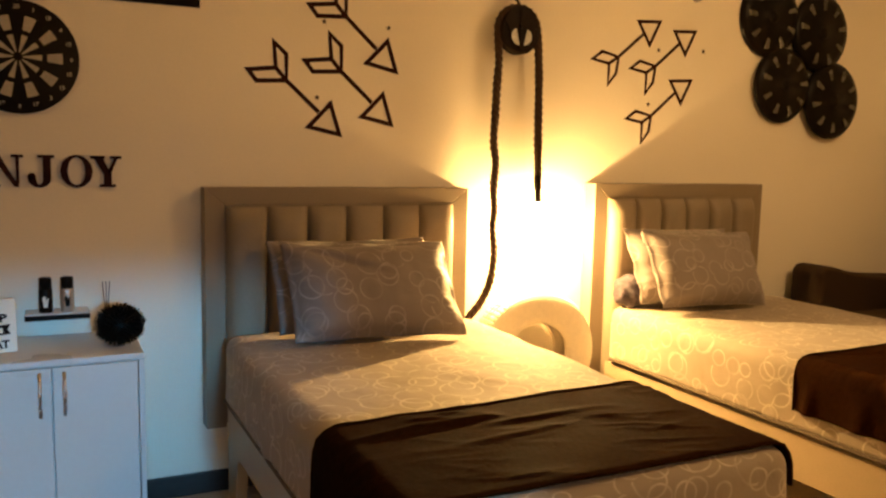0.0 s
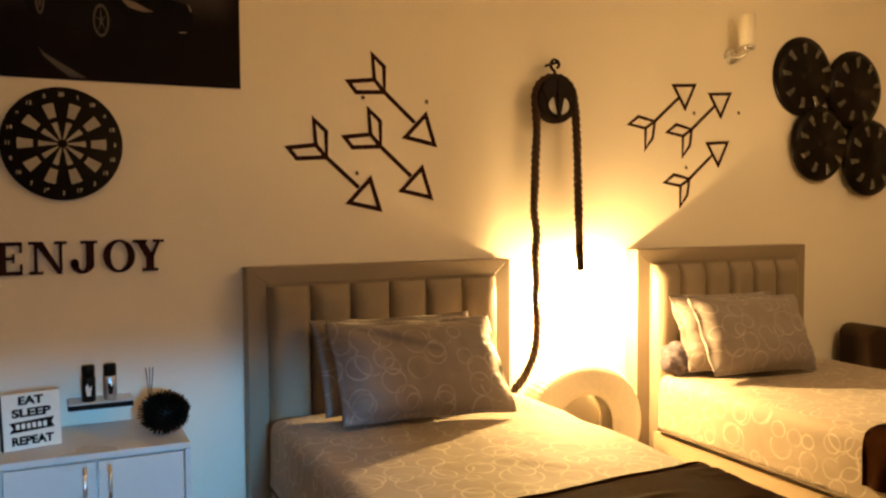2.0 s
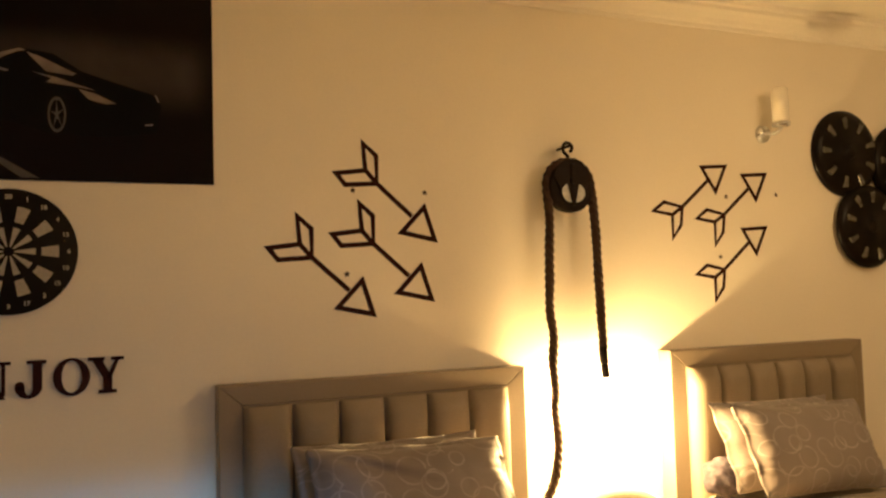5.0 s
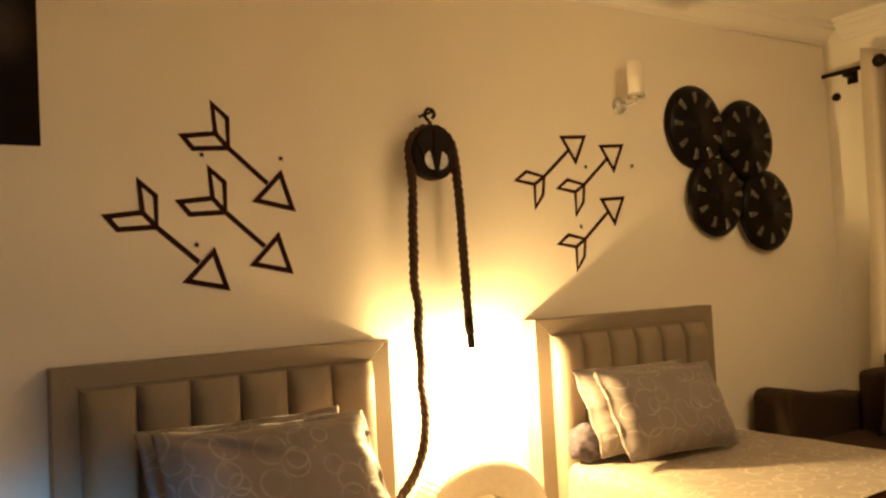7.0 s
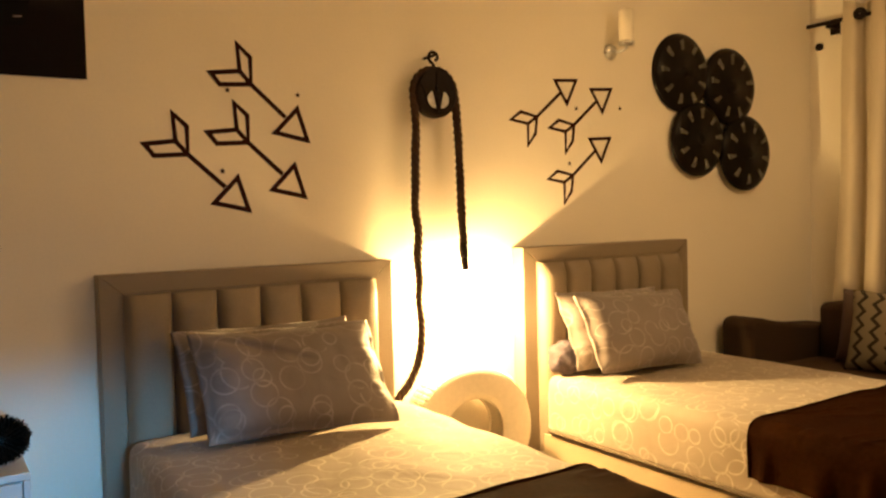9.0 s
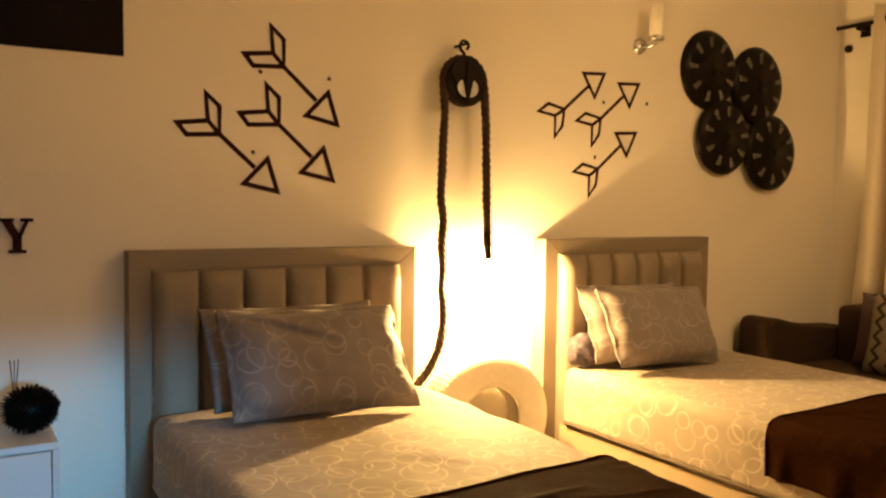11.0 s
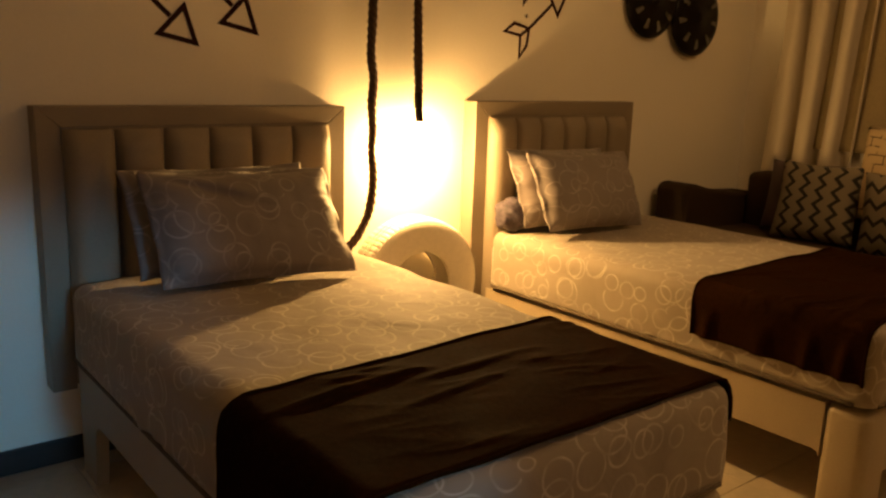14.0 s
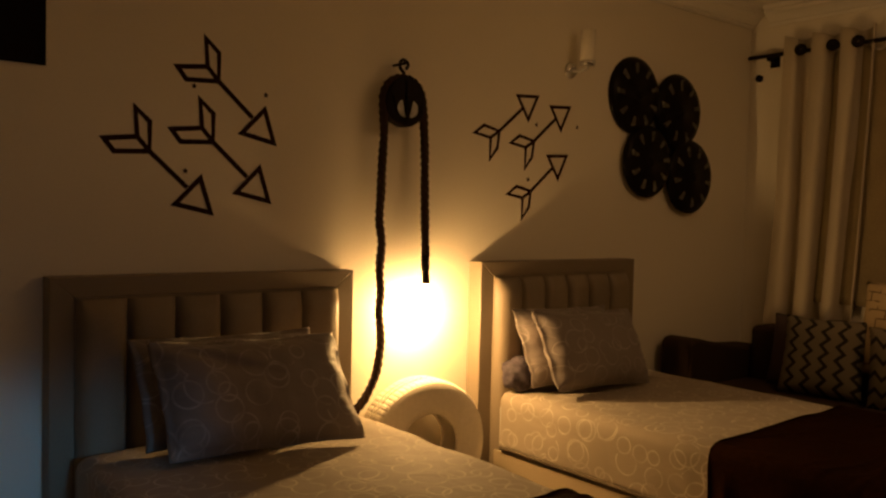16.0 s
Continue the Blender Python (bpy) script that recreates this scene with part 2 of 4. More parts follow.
M_STEEL = mat("worn_steel", (0.30, 0.29, 0.26), 0.4, 0.3, 60, 10, 0.1, metal=0.8)
# Cotton hem with the shade of the gap under the cover in its colour.
M_HEM_SHADE = mat("shade_dark_hem", (0.11, 0.082, 0.055), 0.8, 0.1, 200, 8, 0.3)
M_TYRE = mat("white_painted_rubber", (0.80, 0.74, 0.62), 0.5, 0.08, 60, 5, 0.15)
M_PLASTIC = mat("glossy_black_plastic", (0.006, 0.004, 0.003), 0.36, 0.3, 40, 8, 0.05, spec=0.10)
M_GREYPL = mat("grey_wheel_slot", (0.09, 0.086, 0.074), 0.3, 0.3, 40, 10, 0.05)
M_SOFA = mat("dark_brown_upholstery", (0.042, 0.023, 0.011), 0.8, 0.2, 200, 5, 0.4, spec=0.25)
M_CURT = mat("beige_curtain_cloth", (0.56, 0.49, 0.38), 0.85, 0.08, 260, 4, 0.25)
M_BLIND = mat("olive_net_cloth", (0.26, 0.20, 0.11), 0.9, 0.25, 160, 6, 0.3)
M_FRAME = mat("painted_window_frame", (0.55, 0.50, 0.42), 0.5, 0.06, 60, 4, 0.05)
M_CREAM = mat("cream_board", (0.80, 0.78, 0.70), 0.6, 0.04, 60, 5, 0.04)
M_BOARD = mat("sisal_pale", (0.40, 0.37, 0.31), 0.85, 0.2, 120, 20, 0.2)
M_POSTER = smoke_print("dark_poster_print", (0.005, 0.0022, 0.0015), (0.085, 0.072, 0.062))
M_SMOKE = mat("poster_smoke_grey", (0.065, 0.055, 0.050), 0.35, 0.4, 8, 3, 0.0)
M_CARBODY = mat("poster_car_black", (0.004, 0.0035, 0.0035), 0.5, 0.3, 8, 3, 0.0, spec=0.08)
M_SHINE = mat("poster_highlight_grey", (0.19, 0.155, 0.14), 0.5, 0.5, 14, 9, 0.0, spec=0.1)
M_PURPLE = mat("purple_print_cloth", (0.06, 0.048, 0.066), 0.8, 0.8, 60, 45, 0.3)
M_MAUVE = mat("mauve_brown_cloth", (0.085, 0.055, 0.050), 0.85, 0.15, 220, 6, 0.3)
M_SILVER = mat("silver_can", (0.55, 0.55, 0.55), 0.3, 0.1, 60, 8, 0.02, metal=0.9)
M_CHEV = chevron_cloth("chevron_cushion_cloth", (0.20, 0.165, 0.11), (0.014, 0.012, 0.008))
M_KEY = key_cloth("broken_line_cushion_cloth", (0.46, 0.34, 0.19), (0.11, 0.075, 0.035))
M_OPAL = mat("opal_glass", (0.85, 0.80, 0.70), 0.25, 0.03, 40, 4, 0.0)
M_BULB = glow("lit_bulb", (1.0, 0.60, 0.20), BULB_POWER)
# Weak emission on a part that is no lamp, for glare and upward fill.
M_NECK = glow("added_glare_glow", (1.0, 0.62, 0.24), 200.0)
M_LAMP = glow("lit_ceiling_diffuser", (1.0, 0.62, 0.27), CEILING_POWER)
M_PANE = glass("window_glass")


# ---- mesh helpers ----
def thing(name, x, y, z, label, category, group="", kind="", rz=0.0):
    e = new(name)
    e.empty_display_size = 0.05
    e.matrix_world = pose(x, y, z, 0, 0, rz)
    return tagged(e, label, category, group, kind)


def part(name, bm, material, parent=None, label="", smooth=False, at=None):
    me = bpy.data.meshes.new(name)
    if smooth:
        for f in bm.faces:
            f.smooth = True
    bmesh.ops.recalc_face_normals(bm, faces=bm.faces[:])
    bm.to_mesh(me)
    bm.free()
    me.materials.append(material)
    ob = new(name, me)
    if at is not None:
        ob.matrix_world = at
    if parent:
        ob.parent = parent
    if label:
        ob["label"] = label
    return ob


def solo(name, bm, material, label, category, group="", kind="", at=None, smooth=False):
    return tagged(part(name, bm, material, None, "", smooth, at), label, category, group, kind)


def box(x0, x1, y0, y1, z0, z1, bevel=0.0, seg=2, bm=None):
    b = bmesh.new()
    bmesh.ops.create_cube(b, size=1, matrix=Matrix.LocRotScale(((x0 + x1) / 2, (y0 + y1) / 2, (z0 + z1) / 2), None, (x1 - x0, y1 - y0, z1 - z0)))
    if bevel:
        bmesh.ops.bevel(b, geom=b.edges[:], offset=bevel, segments=seg, affect="EDGES", profile=0.5)
    return join(bm, b) if bm else b


def join(a, b):
    me = bpy.data.meshes.new("tmp")
    b.to_mesh(me)
    b.free()
    a.from_mesh(me)
    bpy.data.meshes.remove(me)
    return a


def prism(points, y0, y1, bevel=0.0):
    """An outline in x, z pushed from y0 to y1."""
    b = bmesh.new()
    f = b.faces.new([b.verts.new((x, y0, z)) for x, z in points])
    r = bmesh.ops.extrude_face_region(b, geom=[f])
    bmesh.ops.translate(b, verts=[v for v in r["geom"] if isinstance(v, bmesh.types.BMVert)], vec=(0, y1 - y0, 0))
    if bevel:
        bmesh.ops.bevel(b, geom=b.edges[:], offset=bevel, segments=2, affect="EDGES", profile=0.5)
    return b


def cyl(r, a, b, seg=24, r2=None, bevel=0.0):
    """A rod from a to b."""
    a, b = Vector(a), Vector(b)
    bm = bmesh.new()
    m = Matrix.Translation((a + b) / 2) @ (b - a).to_track_quat("Z", "Y").to_matrix().to_4x4()
    bmesh.ops.create_cone(bm, cap_ends=True, segments=seg, radius1=r, radius2=r if r2 is None else r2, depth=(b - a).length, matrix=m)
    if bevel:
        bmesh.ops.bevel(bm, geom=[e for e in bm.edges if len(e.link_faces) == 2 and any(len(f.verts) > 4 for f in e.link_faces)], offset=bevel, segments=2, affect="EDGES")
    return bm


def lathe(profile, seg=48, axis="Z", closed=False):
    """A profile of (radius, height) turned about an axis."""
    bm = bmesh.new()
    rings = []
    for r, h in profile:
        ring = []
        for i in range(seg):
            a = 2 * math.pi * i / seg
            p = (r * math.cos(a), r * math.sin(a), h)
            ring.append(bm.verts.new(p if axis == "Z" else (p[0], h, p[1])))
        rings.append(ring)
    pairs = list(zip(rings, rings[1:])) + ([(rings[-1], rings[0])] if closed else [])
    for p, q in pairs:
        for i in range(seg):
            j = (i + 1) % seg
            bm.faces.new((p[i], p[j], q[j], q[i]))
    if not closed:
        for ring in (rings[0], rings[-1]):
            bm.faces.new(ring)
    return bm


def tube(points, r, seg=10, strands=0, twist=0.0, step=0.008):
    """A round rod or laid rope along points."""
    pts = [Vector(p) for p in points]
    path = []
    for i in range(len(pts) - 1):
        p0, p1, p2, p3 = pts[max(i - 1, 0)], pts[i], pts[i + 1], pts[min(i + 2, len(pts) - 1)]
        k = max(2, int((p2 - p1).length / step))
        for j in range(k):
            t = j / k
            path.append(0.5 * ((2 * p1) + (p2 - p0) * t + (2 * p0 - 5 * p1 + 4 * p2 - p3) * t * t + (3 * p1 - p0 - 3 * p2 + p3) * t ** 3))
    path.append(pts[-1])
    bm = bmesh.new()
    rings, s = [], 0.0
    for i, p in enumerate(path):
        d = (path[min(i + 1, len(path) - 1)] - path[max(i - 1, 0)]).normalized()
        u = d.cross(Vector((0.02, 1, 0.01))).normalized()
        v = d.cross(u)
        if i:
            s += (p - path[i - 1]).length
        ring = []
        for j in range(seg):
            a = 2 * math.pi * j / seg
            rr = r
            if strands:
                rr = r * (0.68 + 0.40 * abs(math.cos(strands / 2 * a + twist * s))) * (1 + 0.07 * math.sin(s * 31) * math.sin(s * 13 + 1))
            ring.append(bm.verts.new(p + rr * (math.cos(a) * u + math.sin(a) * v)))
        rings.append(ring)
    for p, q in zip(rings, rings[1:]):
        for j in range(seg):
            k = (j + 1) % seg
            bm.faces.new((p[j], p[k], q[k], q[j]))
    bm.faces.new(rings[0])
    bm.faces.new(rings[-1])
    return bm


def grid(nu, nv, place, lay):
    """A sheet of nu by nv cells: place(u, v) gives the point, lay(u, v) the cloth's own coordinates in metres; u, v from 0 to 1."""
    bm = bmesh.new()
    uv = bm.loops.layers.uv.new("UVMap")
    vs = [[bm.verts.new(place(i / nu, j / nv)) for j in range(nv + 1)] for i in range(nu + 1)]
    for i in range(nu):
        for j in range(nv):
            f = bm.faces.new((vs[i][j], vs[i + 1][j], vs[i + 1][j + 1], vs[i][j + 1]))
            for loop, (a, c) in zip(f.loops, ((i, j), (i + 1, j), (i + 1, j + 1), (i, j + 1))):
                loop[uv].uv = lay(a / nu, c / nv)
    return bm


def thicken(ob, t, offset=-1.0):
    md = ob.modifiers.new("thickness", "SOLIDIFY")
    md.thickness, md.offset = t, offset
    return ob


def text_mesh(body, size, material, name, parent, x, z, y, depth=0.003, bold=0.0, width=None, align="LEFT"):
    """Letters that stand up in the x, z plane and face -y; width squeezes the line to that many metres."""
    cu = bpy.data.curves.new(name, "FONT")
    cu.body, cu.size, cu.extrude, cu.offset, cu.align_x = body, size, depth, bold, align
    tmp = new("tmp_text", cu)
    me = bpy.data.meshes.new_from_object(tmp.evaluated_get(bpy.context.evaluated_depsgraph_get()))
    bpy.data.objects.remove(tmp)
    bpy.data.curves.remove(cu)
    xs = [v.co.x for v in me.vertices]
    ys = [v.co.y for v in me.vertices]
    k = (width / (max(xs) - min(xs))) if width else 1.0
    base = min(ys)
    mid = (min(xs) + max(xs)) / 2 if align == "CENTER" else min(xs)
    for v in me.vertices:
        v.co = (x + (v.co.x - mid) * k, y - v.co.z, z + (v.co.y - base))
    me.materials.clear()
    me.materials.append(material)
    ob = new(name, me)
    ob.parent = parent
    return ob


# ---- structure ----
X0, X1, Y0, H = -3.2, 4.73, -4.6, 2.68
solo("floor", box(X0 - 0.15, X1 + 0.15, Y0 - 0.15, 0.15, -0.12, -0.006), M_GROUT, "beige tiled bedroom floor with thin joints", "floor", kind="structure")
solo("ceiling", box(X0 - 0.15, X1 + 0.15, Y0 - 0.15, 0.15, H, H + 0.12), M_CEIL, "smooth off-white painted plaster ceiling", "ceiling", kind="structure")
solo("wall_north", box(X0 - 0.15, X1 + 0.15, 0.0, 0.15, 0.0, H), M_WALL, "cream painted wall behind the beds", "wall", kind="structure")
solo("wall_west", box(X0 - 0.15, X0, Y0, 0.0, 0.0, H), M_WALL, "cream painted plain side wall", "wall", kind="structure")
WY0, WY1, WZ0, WZ1 = -2.3, -0.45, 1.10, 2.25      # window in the east wall
bm = box(X1, X1 + 0.15, Y0, WY0, 0.0, H)
for b in ((WY1, 0.0, 0.0, H), (WY0, WY1, 0.0, WZ0), (WY0, WY1, WZ1, H)):
    bm = box(X1, X1 + 0.15, *b, bm=bm)
solo("wall_east", bm, M_WALL, "cream painted wall with a curtained window", "wall", kind="structure")
PX0, PX1, PZ0, PZ1 = -0.33, 1.23, 0.68, 1.56      # made-up wide pane in the unseen south wall, for the blue lamps
bm = box(X0 - 0.15, PX0, Y0 - 0.15, Y0, 0.0, H)
for b in ((PX1, X1 + 0.15, 0.0, H), (PX0, PX1, 0.0, PZ0), (PX0, PX1, PZ1, H)):
    bm = box(b[0], b[1], Y0 - 0.15, Y0, b[2], b[3], bm=bm)
solo("wall_south", bm, M_WALL, "cream painted wall with an added, unseen wide pane", "wall", kind="structure")


def coving(x0, x1):
    """Stepped plaster cornice along the north wall: outline in y, z run along x."""
    prof = [(0, 2.575), (-0.010, 2.575), (-0.013, 2.592), (-0.024, 2.596), (-0.036, 2.612), (-0.056, 2.630), (-0.074, 2.640), (-0.078, 2.656), (-0.095, 2.660), (-0.10, H), (0, H)]
    b = bmesh.new()
    a = [b.verts.new((x0, y - 0.001, z)) for y, z in prof]
    c = [b.verts.new((x1, y - 0.001, z)) for y, z in prof]
    for i in range(len(prof)):
        j = (i + 1) % len(prof)
        b.faces.new((a[i], a[j], c[j], c[i]))
    b.faces.new(a), b.faces.new(c)
    return b


solo("cornice_north", coving(X0, X1), M_CEIL, "stepped off-white plaster cornice", "cornice", kind="structure")
part_east = coving(0.0, 4.48)
solo("cornice_east", part_east, M_CEIL, "stepped off-white plaster cornice", "cornice", kind="structure", at=pose(X1, -0.12, 0, 0, 0, -90))
solo("baseboard_north", box(X0, X1, -0.014, -0.001, 0.0, 0.085, 0.003), M_BASE, "glossy black skirting board along the wall", "baseboard", kind="structure")
solo("baseboard_east", box(X1 - 0.014, X1 - 0.001, Y0, -0.015, 0.0, 0.085, 0.003), M_BASE, "glossy black skirting board along the wall", "baseboard", kind="structure")

# ---- window, curtain rod and curtain on the east wall ----
win = thing("window_1", X1, WY0, WZ0, "window in a painted frame behind curtain cloth", "window", kind="structure")
w = WY1 - WY0
h = WZ1 - WZ0
for y0, y1, z0, z1 in ((0, w, 0, 0.05), (0, w, h - 0.05, h), (0, 0.05, 0.05, h - 0.05), (w - 0.05, w, 0.05, h - 0.05), (w / 2 - 0.03, w / 2 + 0.03, 0.05, h - 0.05)):
    part("window_frame", box(0.05, 0.10, y0, y1, z0, z1, 0.004), M_FRAME, win)
for y0, y1 in ((0.05, w / 2 - 0.03), (w / 2 + 0.03, w - 0.05)):
    part("pane", box(0.070, 0.076, y0, y1, 0.05, h - 0.05), M_PANE, win)
part("window_sill", box(-0.010, 0.05, -0.03, w + 0.03, -0.03, -0.001, 0.004), M_FRAME, win)


def curtain(name, y0, y1, z0, z1, folds, amp, material, label, x, flare=0.0, drift=0.0, curl=0.0):
    def place(u, v):
        y = y0 + (y1 - y0) * u
        z = z0 + (z1 - z0) * v
        sway = noise.noise((u * 3.1, v * 1.3, 2.0)) * 0.02 * (1.1 - v)
        ph = 2 * math.pi * folds * u + 0.5 * (1 - v) * math.sin(3 * u) + 1.6 * noise.noise((u * 3.4, v * 0.7 + 1.0, 8.0)) * min(1.0, 2.2 * (1 - v))
        wave = math.sin(ph) - 0.22 * math.sin(2 * ph + 0.6) + 0.25 * noise.noise((u * 9, v * 1.5, 4.0))
        dx = amp * wave * (0.85 + 0.35 * (1 - v)) * (0.85 + 0.3 * noise.noise((u * 5, 2.0, 6.0))) + sway
        z += 0.016 * math.cos(ph) * max(0.0, v - 0.9) * 10
        y += drift * (1 - v) ** 1.2 - curl * math.sin(2 * ph)
        mid = (y0 + y1) / 2
        return (x + dx, mid + (y - mid) * (1 - flare * math.sin(math.pi * min(1, (1 - v) * 0.9))) + 0.012 * noise.noise((u * 7, v * 2, 5.0)), z)
    o = solo(name, grid(int(folds * 24), 30, place, lambda u, v: (u, v)), material, label, "curtain", smooth=True)
    return thicken(o, 0.004)


rod = thing("curtain_rod", 4.66, -0.03, 2.39, "dark metal curtain rod on wall brackets", "curtain rod")
part("pole", cyl(0.012, (0, 0, 0), (0, -2.6, 0), 16), M_IRON, rod)
part("finial", cyl(0.018, (0, -2.62, 0), (0, -2.57, 0), 16), M_IRON, rod)
for yy in (-0.13, -2.4):
    bk = box(-0.012, X1 - 4.66, yy - 0.012, yy + 0.012, -0.03, -0.010, 0.003)
    bk = box(X1 - 4.66 - 0.008, X1 - 4.66 - 0.001, yy - 0.03, yy + 0.03, -0.06, 0.02, 0.003, bm=bk)
    part("bracket", bk, M_IRON, rod)
CUY0, CUY1 = -0.755, -0.270
cur = curtain("curtain", CUY0, CUY1, 0.50, 2.47, 3.0, 0.066, M_CURT, "beige eyelet curtain drawn open in deep folds", 4.655, 0.0, 0.075, 0.016)
for y in (-0.385, -0.565, -0.700):
    ey = lathe([(0.004, -0.004), (0.020, -0.003), (0.031, -0.006), (0.034, 0.0), (0.031, 0.006), (0.020, 0.003), (0.004, 0.004)], 22, "Y", True)
    part("eyelet", ey, M_IRON, cur, "dark metal eyelet", True, pose(4.592, y, 2.385, 0, 0, -68))
curtain("net_curtain", -2.35, -0.42, 0.98, 2.36, 14, 0.007, M_BLIND, "olive brown cloth hanging flat behind the curtain", 4.698)
hb_knob = cyl(0.020, (0, 0, 0), (-0.022, 0, 0), 20, 0.022, 0.003)
solo("curtain_holdback", hb_knob, M_IRON, "small round black knob fixed on the wall", "curtain holdback", at=pose(X1 - 0.001, -0.066, 2.276))


# ---- beds ----
def rounded_box_cloth(x0, x1, y0, y1, z0, z1, r, wob, seed):
    """A duvet over a mattress: rounded edges, soft unevenness, cloth unfolded into UV."""
    b = bmesh.new()
    bmesh.ops.create_cube(b, size=1, matrix=Matrix.LocRotScale(((x0 + x1) / 2, (y0 + y1) / 2, (z0 + z1) / 2), None, (x1 - x0, y1 - y0, z1 - z0)))
    bmesh.ops.subdivide_edges(b, edges=[e for e in b.edges if abs(e.verts[0].co.y - e.verts[1].co.y) > 0.3], cuts=74, use_grid_fill=True)
    bmesh.ops.subdivide_edges(b, edges=[e for e in b.edges if abs(e.verts[0].co.x - e.verts[1].co.x) > 0.3], cuts=32, use_grid_fill=True)
    bmesh.ops.subdivide_edges(b, edges=[e for e in b.edges if abs(e.verts[0].co.z - e.verts[1].co.z) > 0.15], cuts=10, use_grid_fill=True)
    uv = b.loops.layers.uv.new("UVMap")
    b.normal_update()
    for f in b.faces:
        n = f.normal
        for loop in f.loops:
            p = loop.vert.co
            d = z1 - p.z
            if abs(n.x) > 0.6:
                loop[uv].uv = (p.x + math.copysign(d, n.x), p.y)
            elif abs(n.y) > 0.6:
                loop[uv].uv = (p.x, p.y + math.copysign(d, n.y))
            else:
                loop[uv].uv = (p.x, p.y)
    for v in b.verts:
        p = v.co
        core = Vector((min(max(p.x, x0 + r), x1 - r), min(max(p.y, y0 + r), y1 - r), min(max(p.z, z0), z1 - r)))
        d = p - core
        if d.length > 1e-6:
            v.co = core + d.normalized() * min(r, d.length)
        q = v.co
        k = 1.0 if q.z > z0 + 0.04 else 0.35
        bump = noise.noise((q.x * 3.5 + seed, q.y * 3.0, q.z * 3)) * wob + noise.noise((q.x * 11, q.y * 8 + seed, q.z * 6)) * wob * 0.45
        v.co = q + d.normalized() * bump * k if d.length > 1e-6 else q
        if abs(p.x - x0) < 1e-4 or abs(p.x - x1) < 1e-4 or abs(p.y - y0) < 1e-4:
            wave = math.sin(p.y * 17 + seed) * math.sin(p.x * 13 + seed * 2) * 0.006 * (z1 - p.z) / (z1 - z0)
            low = (z1 - p.z) / (z1 - z0)
            wave += noise.noise((p.y * 13 + seed, p.x * 11, p.z * 4)) * 0.009 * low
            for yp in (-0.55, -0.93, -1.12):
                wave -= 0.011 * math.exp(-((p.y - yp - 0.05 * low) / 0.020) ** 2) * min(1.0, low * 1.5) * (0.5 + 0.5 * math.sin(seed * 3 + yp * 9))
            v.co += Vector((math.copysign(1, p.x - (x0 + x1) / 2) * wave, -abs(wave) if abs(p.y - y0) < 1e-4 else 0, 0))
    return b


def headboard(x, seed, T=1.195, W=1.09):
    """Upholstered headboard with a mitred border and six upright padded channels; origin at the floor below its left edge."""
    e = thing("headboard", x, 0, 0, "taupe leatherette headboard with six padded upright channels", "headboard", "headboards")
    sw, rh = 0.075, 0.065
    for pts in ([(0, 0.28), (sw, 0.28), (sw, T - rh), (0, T)], [(W, 0.28), (W, T), (W - sw, T - rh), (W - sw, 0.28)]):
        part("border", prism(pts, -0.084, -0.002, 0.003), M_VINYL, e, smooth=False)
    part("top_border", prism([(0.0, T), (sw, T - rh), (W - sw, T - rh), (W, T)], -0.084, -0.002, 0.003), M_VINYL, e)
    part("back_panel", box(sw, W - sw, -0.091, -0.002, 0.30, T - rh), M_VINYL, e)
    n = 6
    cw = (W - 2 * sw) / n
    for i in range(n):
        cx = sw + cw * (i + 0.5)

        def place(u, v, cx=cx):
            s = 2 * u - 1
            top = T - rh - 0.006
            z = 0.30 + (top - 0.30) * v
            k = (1 - abs(s) ** 3.2) ** 0.5 * min(1.0, ((1 - v) * (top - 0.3) / 0.05 + 0.02)) ** 0.45
            return (cx + s * cw * 0.495, -0.092 - 0.050 * k - 0.002 * noise.noise((z * 9, i * 3.0 + seed, s)), z)
        part("channel", grid(14, 26, place, lambda u, v: (u, v)), M_VINYL, e, smooth=True)
    return e


def bed(x0, x1, seed, label):
    e = thing("bed", (x0 + x1) / 2, -0.96, 0, label, "bed", "beds")
    hw, y0, y1 = (x1 - x0) / 2, 0.85, -0.86      # head and foot of the base
    # base with block legs and low arched openings between them
    for s in (-1, 1):
        xs = s * (hw - 0.016)
        a, c = sorted((xs, xs - s * 0.04))
        out = [(y1 + 0.1285, 0.205), (y1 + 0.136, 0.218), (y1 + 0.150, 0.225)]
        out += [(y0 - 0.215 + 0.06 * math.sin(k * math.pi / 12), 0.225 - 0.06 * (1 - math.cos(k * math.pi / 12))) for k in range(0, 7)]
        out += [(y0 - 0.13, 0.0), (y0, 0.0), (y0, 0.384), (y1 + 0.1285, 0.384)]
        b = bmesh.new()
        f = b.faces.new([b.verts.new((a, y, z)) for y, z in out])
        r = bmesh.ops.extrude_face_region(b, geom=[f])
        bmesh.ops.translate(b, verts=[v for v in r["geom"] if isinstance(v, bmesh.types.BMVert)], vec=(c - a, 0, 0))
        part("side_rail", b, M_BEDBASE, e)
        a, c = sorted((s * (hw - 0.010), s * (hw - 0.170)))
        part("leg", box(a, c, y1 - 0.012, y1 + 0.128, 0.0, 0.386, 0.032, 4), M_BEDBASE, e, "", True)
    part("foot_rail", box(-hw + 0.172, hw - 0.172, y1, y1 + 0.04, 0.16, 0.384, 0.004), M_BEDBASE, e)
    part("slat_deck", box(-hw + 0.078, hw - 0.078, y1 + 0.135, y0, 0.30, 0.395), M_BEDBASE, e)
    part("mattress", box(-hw + 0.03, hw - 0.03, y1 + 0.02, y0 + 0.02, 0.402, 0.60, 0.03, 3), M_WHITE, e)
    return e


